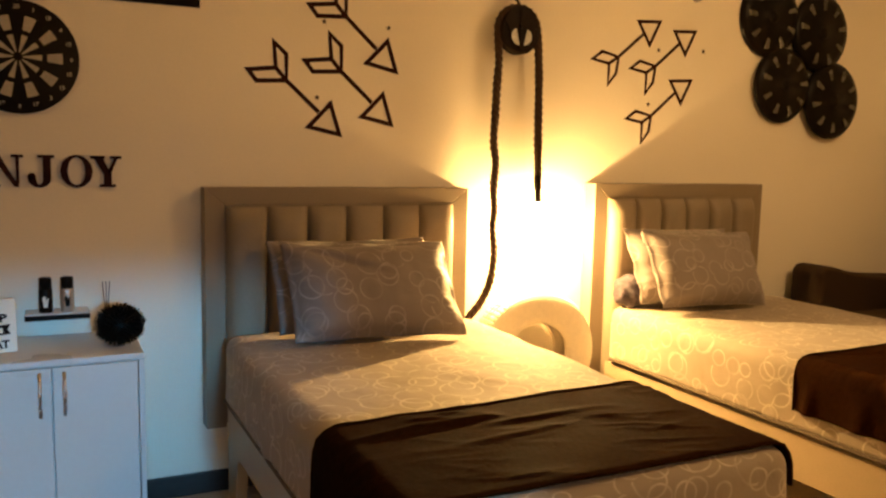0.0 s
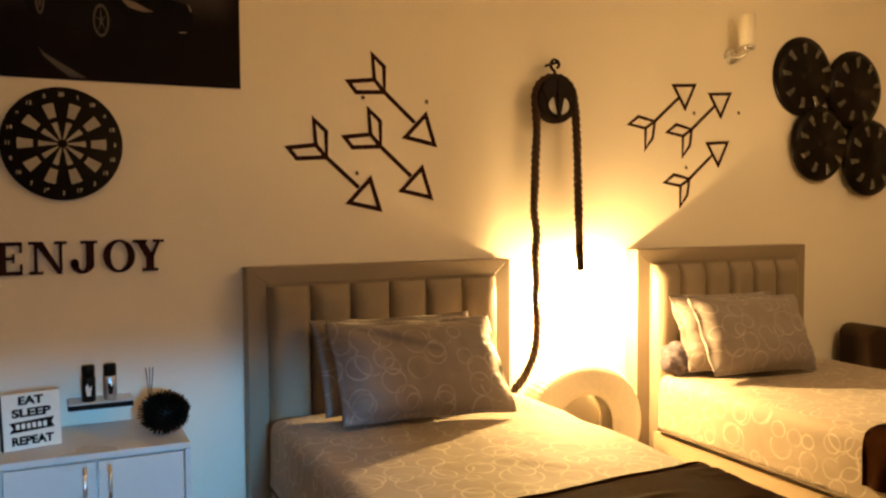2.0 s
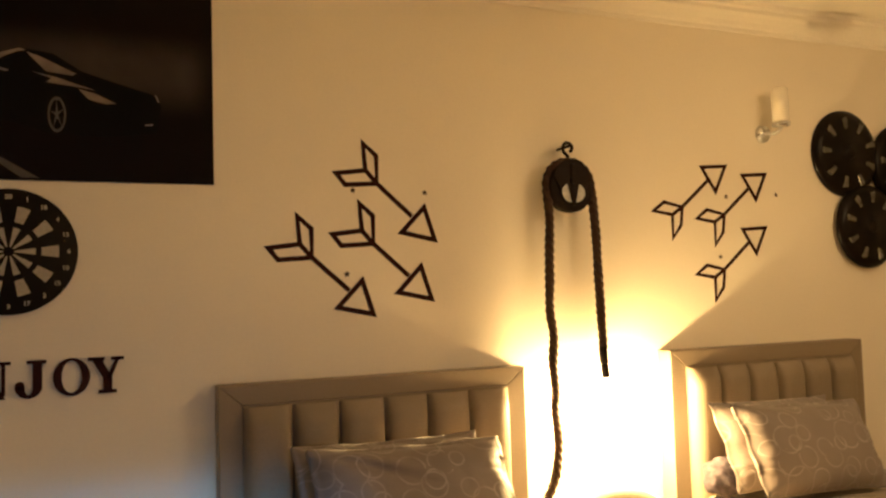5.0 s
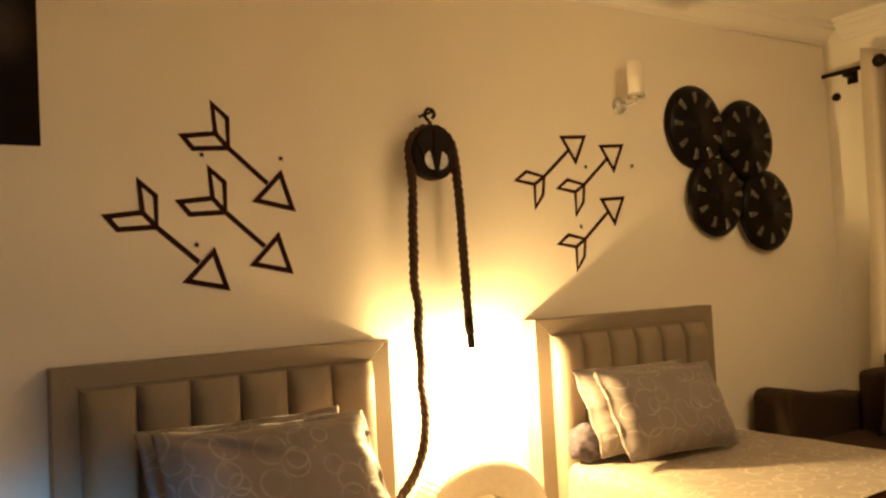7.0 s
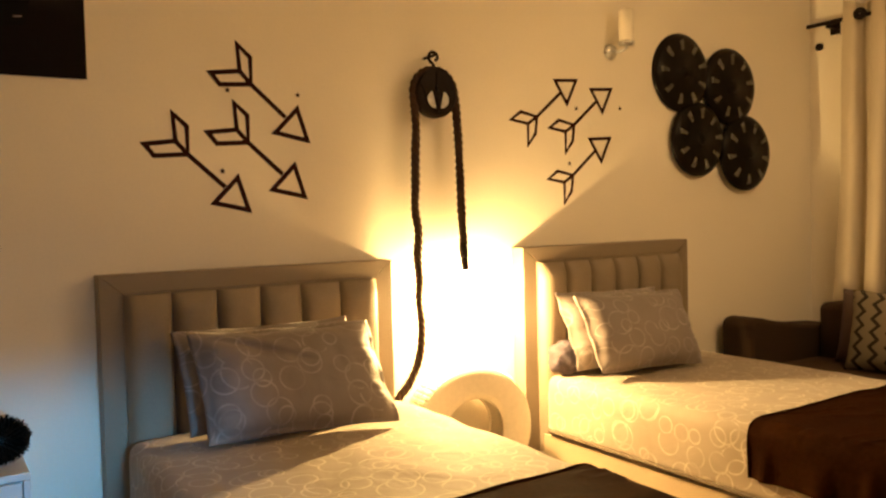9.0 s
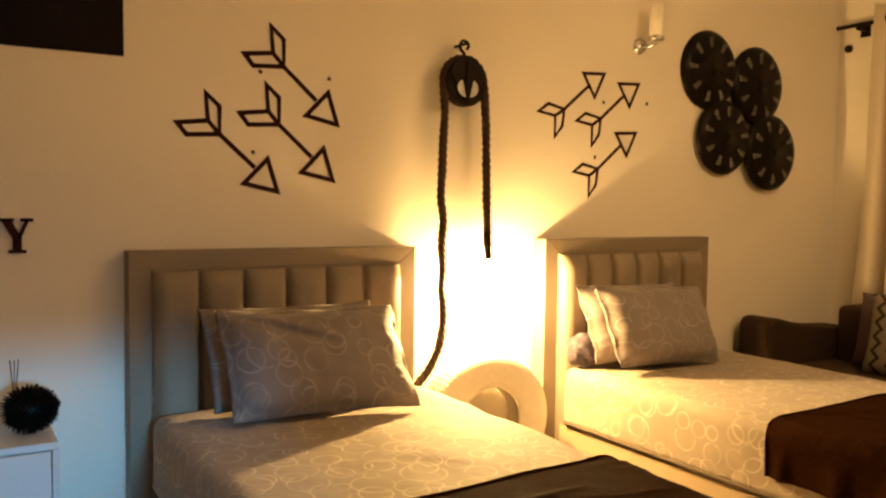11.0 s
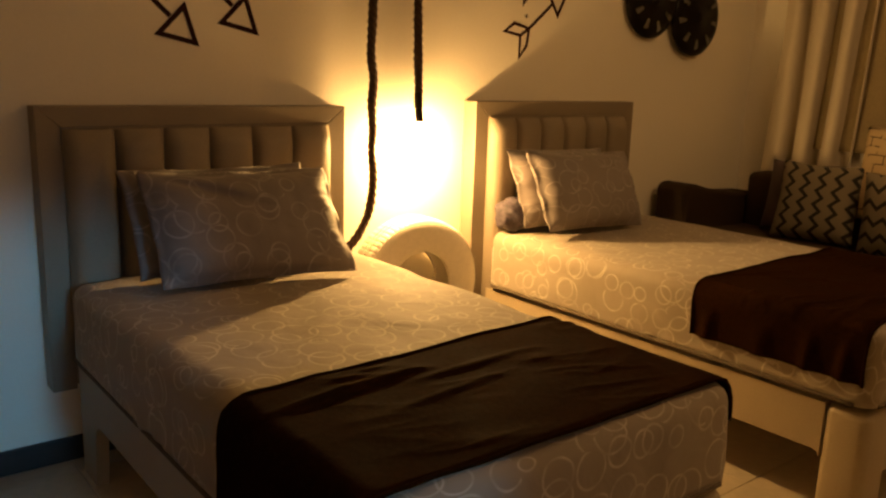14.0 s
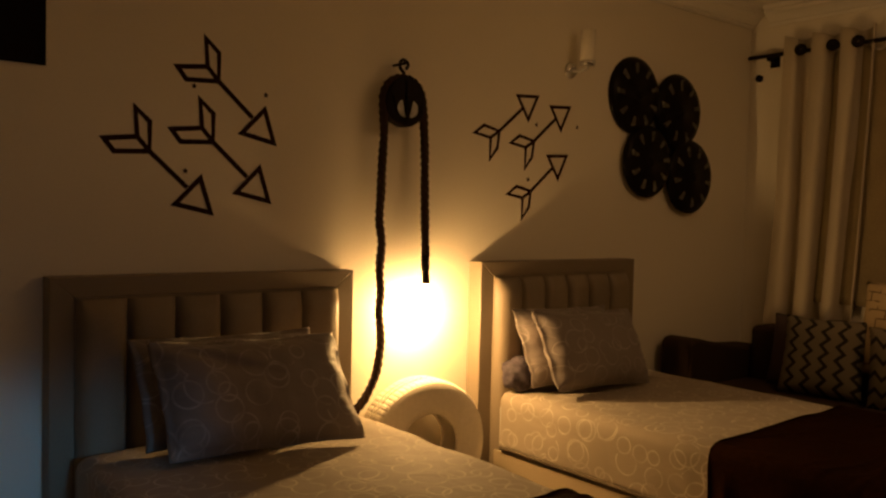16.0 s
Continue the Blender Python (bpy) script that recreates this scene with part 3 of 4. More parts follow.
def duvet(x0, x1, seed):
    o = solo("duvet", rounded_box_cloth(x0, x1, -1.83, -0.12, 0.405, 0.655, 0.055, 0.010, seed), M_DUVET, "grey beige cotton bed cover printed with pale rings", "bedspread", "bed covers", smooth=True)
    # Dark-coloured hem draws the shadow line between cover and base.
    z = 0.408
    for pts in ([(x0, -0.16, z), (x0, -0.9, z), (x0, -1.78, z)], [(x1, -0.16, z), (x1, -0.9, z), (x1, -1.78, z)], [(x0 + 0.05, -1.83, z), ((x0 + x1) / 2, -1.832, z), (x1 - 0.05, -1.83, z)]):
        part("hem", tube(pts, 0.0065, 8, 0, 0, 0.05), M_HEM_SHADE, o, "hem coloured dark like the shaded gap below the cover", True)
    return o


def runner(x0, x1, ya, yb, hang_l, hang_r, flare, skew, seed, label, folds=()):
    """Dark bed runner laid across the foot of the bed and down both sides."""
    zt, r, lift = 0.655, 0.055, 0.010
    wdt = x1 - x0
    total = hang_l + wdt + hang_r

    def cross(s):
        d = s * total - hang_l
        rr = r + lift
        if d < r:
            q = r - d
            arc = rr * math.pi / 2
            if q < arc:
                a = q / rr
                return x0 + r - rr * math.sin(a), zt - r + rr * math.cos(a)
            return x0 - lift, zt - r - (q - arc)
        if d > wdt - r:
            q = d - wdt + r
            arc = rr * math.pi / 2
            if q < arc:
                a = q / rr
                return x1 - r + rr * math.sin(a), zt - r + rr * math.cos(a)
            return x1 + lift, zt - r - (q - arc)
        return x0 + d, zt + lift

    def place(u, v):
        x, z = cross(u)
        top = ya - skew * (1 - u)
        y = top + (yb - top) * v
        hang = max(0.0, zt - 0.05 - z)
        side = -1 if x < (x0 + x1) / 2 else 1
        fold = noise.noise((x * 2.4 + seed, y * 10 + x * 3.0, 1.0))
        pinch = noise.noise((x * 4.5 - y * 3.0, y * 15 + seed, 3.0))
        here = max(0.0, noise.noise((x * 4.0, y * 4.0, seed + 5.0)) + 0.12)
        crease = here * (0.013 * (1 - min(1.0, abs(fold) * 2.2)) ** 4 + 0.010 * (1 - min(1.0, abs(pinch) * 2.2)) ** 4) + 0.002 * fold
        x += side * hang * (0.01 + flare * (0.5 + 0.5 * math.sin(y * 42 + 1.5 * math.sin(y * 11) + seed)) ** 3)
        y += 0.012 * noise.noise((u * 5, v * 2, seed)) + 0.02 * hang * math.sin(u * 9)
        for fx, fy, fh, slant in folds:
            crease += fh * math.exp(-((y - fy - slant * (x - fx)) / 0.016) ** 2) * max(0.0, 1 - ((x - fx) / 0.24) ** 2)
        if hang <= 0.001:
            z += crease
        drop = max(0.0, -1.79 - y)
        return (x, y, z - drop * 0.5)
    o = solo("bed_runner", grid(160, 72, place, lambda u, v: (u, v)), M_RUNNER, label, "bed runner", "bed runners", smooth=True)
    for v in (0.0, 1.0):
        part("hem", tube([place(k / 24, v) for k in range(25)], 0.005, 6, 0, 0, 0.03), M_RUNNER, o, "", True)
    return thicken(o, 0.006)


def pillow(wt, wb, h, t, lean, tilt, at, seed, label, crease=0.0):
    """A filled pillowcase with a flat flange round it: wt and wb are its widths at the top and the bottom, lean shifts the top sideways,
    tilt lifts its right end; crease presses a slanting fold into its front."""
    def shell(sign):
        def place(u, v):
            a, c = 2 * u - 1, 2 * v - 1
            ai, ci = min(1.0, abs(a) / 0.95), min(1.0, abs(c) / 0.93)
            k = max(0.0, (1 - ai ** 5.0) * (1 - ci ** 4.0)) ** 0.62
            half_w = (wt * (1 + c) + wb * (1 - c)) / 4
            x = half_w * a * (1 - 0.035 * (1 - c * c)) + lean * c / 2
            z = h / 2 * c * (1 - 0.05 * (1 - a * a)) + tilt * a / 2
            cr = noise.noise((x * 6 + seed, z * 8, sign * 2.0)) * 0.006 + noise.noise((x * 19, z * 15 + seed, sign)) * 0.0035
            pull = noise.noise((a * 2 + seed, c * 14, 3.0)) * max(0.0, abs(a) - 0.62) * 0.032
            if crease and sign < 0:
                d = (z - 0.165) + (x + 0.30) * 0.36
                cr += crease * math.exp(-(d / 0.014) ** 2) * max(0.0, 1 - abs(x + 0.13) / 0.19)
                cr -= crease * 0.5 * math.exp(-((d - 0.022) / 0.016) ** 2) * max(0.0, 1 - abs(x + 0.13) / 0.19)
            rim = max(abs(a), abs(c))
            ripple = 0.007 * math.sin(a * 8 + c * 9 + seed) * max(0.0, rim - 0.80) / 0.20
            thin = 0.0024 if rim > 0.999 else 0.0045
            return (x, sign * (t / 2 * k + thin) + (cr + pull) * min(1, k * 2) + ripple, z)
        return place
    b = join(grid(54, 38, shell(-1), lambda u, v: (u * wb + seed, v * h)), grid(54, 38, shell(1), lambda u, v: (u * wb + seed + 2, v * h)))
    bmesh.ops.remove_doubles(b, verts=b.verts[:], dist=0.0052)
    return solo("pillow", b, M_PILLOW, label, "pillow", "pillows", at=at, smooth=True)


headboard(0.792, 1.0)
headboard(2.538, 5.0, 1.215, 1.045)
bed(0.85, 1.89, 1.0, "upholstered beige bed base with block legs beside a cabinet")
bed(2.60, 3.64, 2.0, "upholstered beige bed base with block legs near a sofa")
duvet(0.845, 1.895, 1.3)
duvet(2.605, 3.645, 7.7)
runner(0.845, 1.895, -1.235, -1.80, 0.24, 0.10, 0.05, 0.075, 2.0, "dark brown satin runner creased across the bed foot",
       ((1.10, -1.395, 0.015, 0.10), (1.42, -1.420, 0.007, 0.05), (1.28, -1.520, 0.006, 0.12)))
runner(2.605, 3.645, -1.165, -1.800, 0.17, 0.17, 0.15, 0.045, 6.0, "dark brown satin runner hanging over the bed side")
pillow(0.62, 0.63, 0.355, 0.13, -0.03, 0.0, pose(1.310, -0.275, 0.842, -22, 0, -3), 0.4, "ring printed pillow tucked behind another pillow")
pillow(0.625, 0.645, 0.372, 0.14, -0.04, -0.005, pose(1.336, -0.405, 0.840, -26, 0, -5), 3.1, "ring printed pillow leaning on a taupe headboard", 0.020)
pillow(0.62, 0.60, 0.350, 0.12, -0.03, -0.015, pose(2.935, -0.250, 0.846, -18, 0, 1), 5.2, "ring printed pillow tucked behind another pillow")
pillow(0.64, 0.62, 0.355, 0.15, -0.02, -0.023, pose(2.950, -0.380, 0.846, -22, 0, 1), 8.8, "ring printed pillow leaning on a taupe headboard")
b = bmesh.new()
bmesh.ops.create_icosphere(b, subdivisions=4, radius=0.07)
for v in b.verts:
    v.co *= 0.94 + 0.24 * noise.noise(v.co * 24) + 0.22 * abs(noise.noise(v.co * 55))
    v.co.z *= 1.05
solo("plush_toy", b, M_PURPLE, "small crumpled purple patterned soft bundle beside the pillow", "soft toy", at=pose(2.665, -0.20, 0.735), smooth=True)

# ---- pulley lamp on the wall ----
PX, PY, PZ = 2.106, -0.075, 1.862
pul = thing("pulley_lamp", PX, 0, PZ, "rope lamp over a black pulley with a lit bare bulb", "wall lamp")
part("wheel", lathe([(0.05, -0.022), (0.082, -0.022), (0.097, -0.020), (0.099, -0.014), (0.083, -0.004), (0.083, 0.004), (0.099, 0.014), (0.097, 0.020), (0.05, 0.022)], 48, "Y"), M_IRON, pul, "", True, Matrix.Translation((0, PY, 0)))
plate = prism([(0.084 * math.sin(a) * (1.0 if math.cos(a) > 0 else 0.80), 0.018 + (0.088 if math.cos(a) > 0 else 0.062) * math.cos(a)) for a in [2 * math.pi * k / 40 for k in range(40)]], PY - 0.030, PY - 0.0235, 0.003)
part("cheek_plate", plate, M_IRON, pul)
for s_ in (-1, 1):
    part("worn_face", prism([(s_ * (0.010 + 0.040 * math.cos(a)), -0.026 + 0.036 * math.sin(a)) for a in [-math.pi / 2 + math.pi * k / 14 for k in range(13)]], PY - 0.0325, PY - 0.0305), M_STEEL, pul, "worn pale metal face")
part("spine", box(-0.009, 0.009, PY - 0.036, PY - 0.0327, -0.075, 0.085, 0.002), M_IRON, pul)
part("axle", cyl(0.012, (0, PY - 0.041, 0.02), (0, -0.002, 0.02), 16), M_IRON, pul)
hook = [(0.0, PY, 0.098), (0.0, PY, 0.118), (-0.016, PY, 0.132), (-0.022, PY, 0.150), (-0.008, PY, 0.170), (0.014, PY, 0.164), (0.020, PY, 0.148), (0.010, PY, 0.136)]
part("hook", tube(hook, 0.0065, 10), M_IRON, pul, "", True)
part("wall_peg", cyl(0.006, (0.0, PY - 0.01, 0.156), (0.0, -0.001, 0.156), 12), M_IRON, pul)
RR = 0.098
rope = [(-0.29, PY - 0.02, 0.53 - PZ), (-0.25, PY - 0.01, 0.575 - PZ), (-0.202, PY, 0.635 - PZ), (-0.151, PY, 0.69 - PZ), (-0.106, PY, 0.774 - PZ), (-0.088, PY, 0.865 - PZ), (-0.086, PY, 0.94 - PZ), (-0.095, PY, 1.02 - PZ), (-0.090, PY, 1.10 - PZ), (-0.097, PY, 1.20 - PZ), (-0.090, PY, 1.30 - PZ), (-0.103, PY, 1.39 - PZ), (-0.099, PY, 1.50 - PZ), (-0.096, PY, 1.62 - PZ), (-0.090, PY, 1.74 - PZ)]
rope += [(-RR * math.cos(a), PY, RR * math.sin(a)) for a in [math.pi * k / 8 for k in range(9)]]
rope += [(0.108, PY - 0.005, 1.70 - PZ), (0.108, PY - 0.012, 1.55 - PZ), (0.105, PY - 0.025, 1.36 - PZ), (0.104, PY - 0.035, 1.243 - PZ)]
part("rope", tube(rope, 0.0175, 18, 3, 105.0, 0.005), M_ROPE, pul, "dark twisted hemp rope", True)
BX, BY, BZ = 0.108, PY - 0.037, 1.045 - PZ
TILTED = pose(BX, BY, BZ + 0.1, 0, -5, 0) @ Matrix.Translation((0, 0, -0.1))
part("lamp_holder", lathe([(0.012, 0.209), (0.0165, 0.205), (0.0178, 0.180), (0.0178, 0.146), (0.016, 0.144)], 24), M_IRON, pul, "", True, TILTED)
part("bulb_housing", lathe([(0.0125, 0.143), (0.0150, 0.138), (0.0155, 0.115), (0.0150, 0.090), (0.0140, 0.088)], 28), M_IRON, pul, "dark cap over the bulb", True, TILTED)
# Added collar; its glow imitates the glare over the lamp's neck.
part("glare_collar", lathe([(0.0130, 0.092), (0.0150, 0.080), (0.020, 0.055), (0.0235, 0.030), (0.0272, 0.010), (0.0262, 0.007)], 32), M_NECK, pul, "made-up glowing collar that imitates glare above the bulb", True, TILTED)
part("bulb", lathe([(0.001, -0.030), (0.011, -0.0275), (0.020, -0.021), (0.0265, -0.010), (0.028, -0.001), (0.027, 0.005)], 28), M_BULB, pul, "glowing warm bulb", True, TILTED)


# ---- tyre between the beds ----
def strip(profile, seg=144, notch=0, depth=0.0):
    """A band turned about y, open at both edges; every notch-th row of it is cut in by depth."""
    b = bmesh.new()
    rows = []
    for i in range(seg):
        a = 2 * math.pi * i / seg
        k = depth if notch and i % notch == 0 else 0.0
        rows.append([b.verts.new(((r - k) * math.cos(a), y, (r - k) * math.sin(a))) for r, y in profile])
    for i in range(seg):
        p, q = rows[i], rows[(i + 1) % seg]
        for j in range(len(profile) - 1):
            b.faces.new((p[j], p[j + 1], q[j + 1], q[j]))
    return b


def tyre(R, ri, wd, x, y, z, rz):
    e = thing("tyre", x, y, z, "white painted car tyre standing upright between the beds", "tyre", rz=rz)
    half = [(R - 0.010, -wd * 0.44), (R - 0.002, -wd * 0.38), (R, -wd * 0.30), (R, -wd * 0.12), (R - 0.006, -wd * 0.11), (R - 0.006, -wd * 0.07), (R, -wd * 0.06)]
    part("tread", strip(half + [(r, -q) for r, q in reversed(half)], 288, 4, 0.0025), M_TYRE, e)
    for s in (-1, 1):
        wall = [(R - 0.010, s * wd * 0.44), (R - 0.025, s * wd * 0.485), (R - 0.05, s * wd * 0.50), (ri + 0.06, s * wd * 0.49), (ri + 0.03, s * wd * 0.46), (ri + 0.026, s * wd * 0.455), (ri + 0.022, s * wd * 0.44), (ri + 0.005, s * wd * 0.40), (ri, s * wd * 0.36), (ri + 0.006, s * wd * 0.32)]
        part("sidewall", strip(wall), M_TYRE, e, "", True)
    part("inner_liner", strip([(ri + 0.006, -wd * 0.32), (R - 0.045, -wd * 0.36), (R - 0.025, 0.0), (R - 0.045, wd * 0.36), (ri + 0.006, wd * 0.32)]), M_TYRE, e, "", True)
    return e


tyre(0.281, 0.138, 0.150, 2.219, -0.098, 0.463, -4)
solo("plinth", box(1.97, 2.44, -0.28, -0.02, 0.0, 0.181, 0.006), M_WHITE, "low white box under the standing tyre", "box")


# ---- wall decals ----
def outline(pts, w, y0=-0.0012, y1=-0.0004):
    """A closed band of width w that follows the corners of a shape in x, z; flat cut vinyl."""
    n = len(pts)
    P = [Vector(p) for p in pts]
    rings = []
    for side in (w / 2, -w / 2):
        ring_ = []
        for i in range(n):
            d0, d1 = (P[i] - P[i - 1]).normalized(), (P[(i + 1) % n] - P[i]).normalized()
            n0, n1 = Vector((-d0.y, d0.x)), Vector((-d1.y, d1.x))
            k = max(0.35, 1 + n0.dot(n1))
            ring_.append(P[i] + (n0 + n1) * (side / k))
        rings.append(ring_)
    b = bmesh.new()
    v = [[[b.verts.new((q.x, y, q.y)) for q in r] for r in rings] for y in (y0, y1)]
    for i in range(n):
        j = (i + 1) % n
        b.faces.new((v[0][0][i], v[0][0][j], v[0][1][j], v[0][1][i]))
        b.faces.new((v[1][0][i], v[1][0][j], v[1][1][j], v[1][1][i]))
        for r in (0, 1):
            b.faces.new((v[0][r][i], v[0][r][j], v[1][r][j], v[1][r][i]))
    return b


def bar(p, q, w, y0=-0.0012, y1=-0.0004):
    p, q = Vector(p), Vector(q)
    m = Vector((-(q - p).y, (q - p).x)).normalized() * w / 2
    return prism([tuple(p - m), tuple(q - m), tuple(q + m), tuple(p + m)], y0, y1)


def arrow(x, z, low, w):
    """An outlined arrow whose feathers meet its shaft at (x, z)."""
    if low:
        A, B, J, C, D, E, S, T1, T2, T3 = (-0.148, 0.033), (-0.041, 0.046), (0, 0), (-0.116, -0.007), (-0.048, 0.142), (0, 0.099), (0.13, -0.116), (0.178, -0.082), (0.216, -0.201), (0.089, -0.174)
        feathers = ([A, B, J, C], [B, D, E, J])
    else:
        A, B, J, C, E, D, S, T1, T2, T3 = (-0.146, -0.018), (-0.092, 0.019), (0, 0), (-0.052, -0.033), (-0.010, -0.076), (-0.053, -0.129), (0.146, 0.12), (0.109, 0.171), (0.236, 0.179), (0.179, 0.068)
        feathers = ([A, B, J, C], [C, D, E, J])
    e = thing("arrow_decal", x, 0, z, "dark maroon outlined arrow decal on the cream wall, pointing " + ("down" if low else "up"), "wall decal", "arrow decals")
    for k, f in enumerate(feathers):
        part("feather", outline(f, w, -0.0012 - 0.0003 * k), M_DECAL, e)
    part("shaft", bar(J, S, w, -0.0018), M_DECAL, e)
    part("arrow_head", outline([T1, T2, T3], w, -0.0021), M_DECAL, e)
    return e


for x, z in ((1.12, 1.605), (1.342, 1.652), (1.36, 1.866)):
    arrow(x, z, True, 0.0168)
for x, z in ((2.697, 1.802), (2.917, 1.773), (2.905, 1.538)):
    arrow(x, z, False, 0.0146)
for x, z in ((1.271, 1.840), (1.542, 1.837), (1.243, 1.546), (2.932, 1.850), (3.211, 1.863), (2.886, 1.592)):
    st = [((0.012 if k % 2 == 0 else 0.005) * math.sin(math.pi * k / 5), (0.012 if k % 2 == 0 else 0.005) * math.cos(math.pi * k / 5)) for k in range(10)]
    solo("star_decal", prism(st, -0.0015, -0.0004), M_DECAL, "tiny dark star decal beside the arrows", "wall decal", "star decals", at=pose(x, 0, z))

# ---- wheel covers on the wall ----
def wheel_cover(x, z, r, yoff, turn):
    e = thing("wheel_cover", x, 0, z, "glossy black plastic wheel cover hung on the wall", "wheel cover", "wheel covers")
    part("disc", lathe([(0.004, -0.040), (r * 0.22, -0.040), (r * 0.26, -0.033), (r * 0.72, -0.038), (r * 0.90, -0.030), (r, -0.012), (r, -0.002)], 56, "Y"), M_PLASTIC, e, "", True, Matrix.Translation((0, yoff, 0)))
    for k in range(9):
        a = 2 * math.pi * k / 9 + turn
        c, s = math.cos(a), math.sin(a)
        pts = [(r * 0.56, -r * 0.040), (r * 0.84, -r * 0.070), (r * 0.80, r * 0.070), (r * 0.56, r * 0.040)]
        part("slot", prism([(p * c - q * s, p * s + q * c) for p, q in pts], yoff - 0.0415, yoff - 0.0315, 0.002), M_GREYPL, e, "grey slot")
    part("hub", lathe([(0.002, -0.047), (r * 0.13, -0.046), (r * 0.16, -0.041), (r * 0.16, -0.038)], 24, "Y"), M_PLASTIC, e, "", True, Matrix.Translation((0, yoff, 0)))
    return e


for x, z, r, yo, tn in ((3.630, 2.062, 0.200, -0.001, 0.3), (3.985, 2.010, 0.204, -0.014, 0.9), (3.728, 1.725, 0.192, -0.020, 0.1), (4.09, 1.660, 0.202, -0.030, 0.5)):
    wheel_cover(x, z, r, yo, tn)

# ---- wall lamp that is not lit ----
sc = thing("wall_sconce", 3.15, 0, 2.13, "unlit brass wall light with a white glass tube", "wall light")
part("back_plate", lathe([(0.001, -0.022), (0.030, -0.020), (0.036, -0.012), (0.038, -0.001)], 28, "Y"), M_CHROME, sc, "", True, Matrix.Translation((0.0, 0, 0)))
part("arm", tube([(0, -0.018, 0), (0.01, -0.055, -0.006), (0.02, -0.09, 0.008), (0.022, -0.092, 0.03)], 0.008, 10), M_CHROME, sc, "", True)
part("cup", lathe([(0.012, 0.015), (0.036, 0.02), (0.038, 0.035), (0.03, 0.04)], 28), M_CHROME, sc, "", True, Matrix.Translation((0.022, -0.092, 0.0)))
part("glass_tube", lathe([(0.028, 0.036), (0.034, 0.042), (0.034, 0.185), (0.030, 0.188), (0.030, 0.05)], 32), M_OPAL, sc, "white glass tube", True, Matrix.Translation((0.022, -0.092, 0.0)))

# ---- dartboard ----
db = thing("dartboard", 0.199, 0, 1.630, "black and cream dartboard hung below a dark poster", "dartboard")
RD = 0.189
part("board", lathe([(0.001, -0.022), (RD - 0.004, -0.022), (RD, -0.018), (RD, -0.002)], 72, "Y"), M_BLACK, db, "", True)
for k in range(20):
    for ra, rb in ((0.015, 0.073), (0.089, 0.137)):
        if k % 2 == 0:
            continue
        a0, a1 = 2 * math.pi * (k - 0.43) / 20, 2 * math.pi * (k + 0.43) / 20
        m_ = [a0 + (a1 - a0) * i / 3 for i in range(4)]
        pts = [(rb * math.sin(a), rb * math.cos(a)) for a in m_] + [(ra * math.sin(a), ra * math.cos(a)) for a in reversed(m_)]
        part("segment", prism(pts, -0.0245, -0.0215), M_BOARD, db, "cream segment")
    num = (20, 1, 18, 4, 13, 6, 10, 15, 2, 17, 3, 19, 7, 16, 8, 11, 14, 9, 12, 5)[k]
    a = 2 * math.pi * k / 20
    t_ = text_mesh(str(num), 0.019, M_BOARD, "number", db, 0, -0.007, -0.0235, 0.001, 0.0006, None, "CENTER")
    t_.location = (0.164 * math.sin(a), 0, 0.164 * math.cos(a))

# ---- lettering ----
lw = thing("wall_lettering", -0.05, 0, 1.193, "black slab serif wooden letters fixed to the cream wall", "wall lettering")
LH, LT = 0.110, -0.012


def letter(name, boxes, extra=()):
    b = bmesh.new()
    for x0, x1, z0, z1 in boxes:
        box(x0, x1, LT, -0.001, z0, z1, bm=b)
    for pts in extra:
        join(b, prism(pts, LT, -0.001))
    part("letter", b, M_DECAL, lw)


def ring(cx, cz, rx, rz, wx, wz, a0=0.0, a1=2 * math.pi, n=36):
    """Quads of an oval stroke that swells at its sides."""
    out = []
    for i in range(n):
        p, q = a0 + (a1 - a0) * i / n, a0 + (a1 - a0) * (i + 1) / n
        out.append([(cx + rx * math.cos(p), cz + rz * math.sin(p)), (cx + rx * math.cos(q), cz + rz * math.sin(q)), (cx + (rx - wx) * math.cos(q), cz + (rz - wz) * math.sin(q)), (cx + (rx - wx) * math.cos(p), cz + (rz - wz) * math.sin(p))])
    return out


S, K = 0.012, 0.026
S8 = S * 0.8
letter("letter", [(0.030, 0.118, 0, S), (0.030, 0.118, LH - S, LH), (0.044, 0.070, S, LH - S), (0.070, 0.092, 0.050, 0.060), (0.110, 0.118, S, 0.036), (0.110, 0.118, LH - 0.036, LH - S), (0.088, 0.095, 0.040, 0.070)])
letter("letter", [(0.138, 0.180, 0, S8), (0.215, 0.253, LH - S8, LH), (0.153, 0.163, S8, LH - S8), (0.229, 0.239, S8, LH - S8), (0.136, 0.164, LH - S8, LH)], [[(0.150, LH), (0.180, LH), (0.239, 0.0), (0.224, 0.0)]])
letter("letter", [(0.296, 0.349, LH - S8, LH), (0.312, 0.338, 0.030, LH - S8)], ring(0.301, 0.032, 0.037, 0.034, 0.026, 0.010, math.pi * 0.95, 2 * math.pi, 16) + [[(0.277 + 0.013 * math.cos(k * math.pi / 8), 0.036 + 0.013 * math.sin(k * math.pi / 8)) for k in range(16)]])
letter("letter", [], ring(0.4185, LH / 2, 0.052, LH / 2 + 0.002, 0.024, 0.008))
letter("letter", [(0.494, 0.546, 0, S8), (0.507, 0.533, S8, 0.050), (0.464, 0.512, LH - S8, LH), (0.530, 0.567, LH - S8, LH)], [[(0.472, LH - 0.002), (0.502, LH - 0.002), (0.533, 0.046), (0.507, 0.046)], [(0.545, LH - 0.002), (0.556, LH - 0.002), (0.531, 0.046), (0.517, 0.046)]])

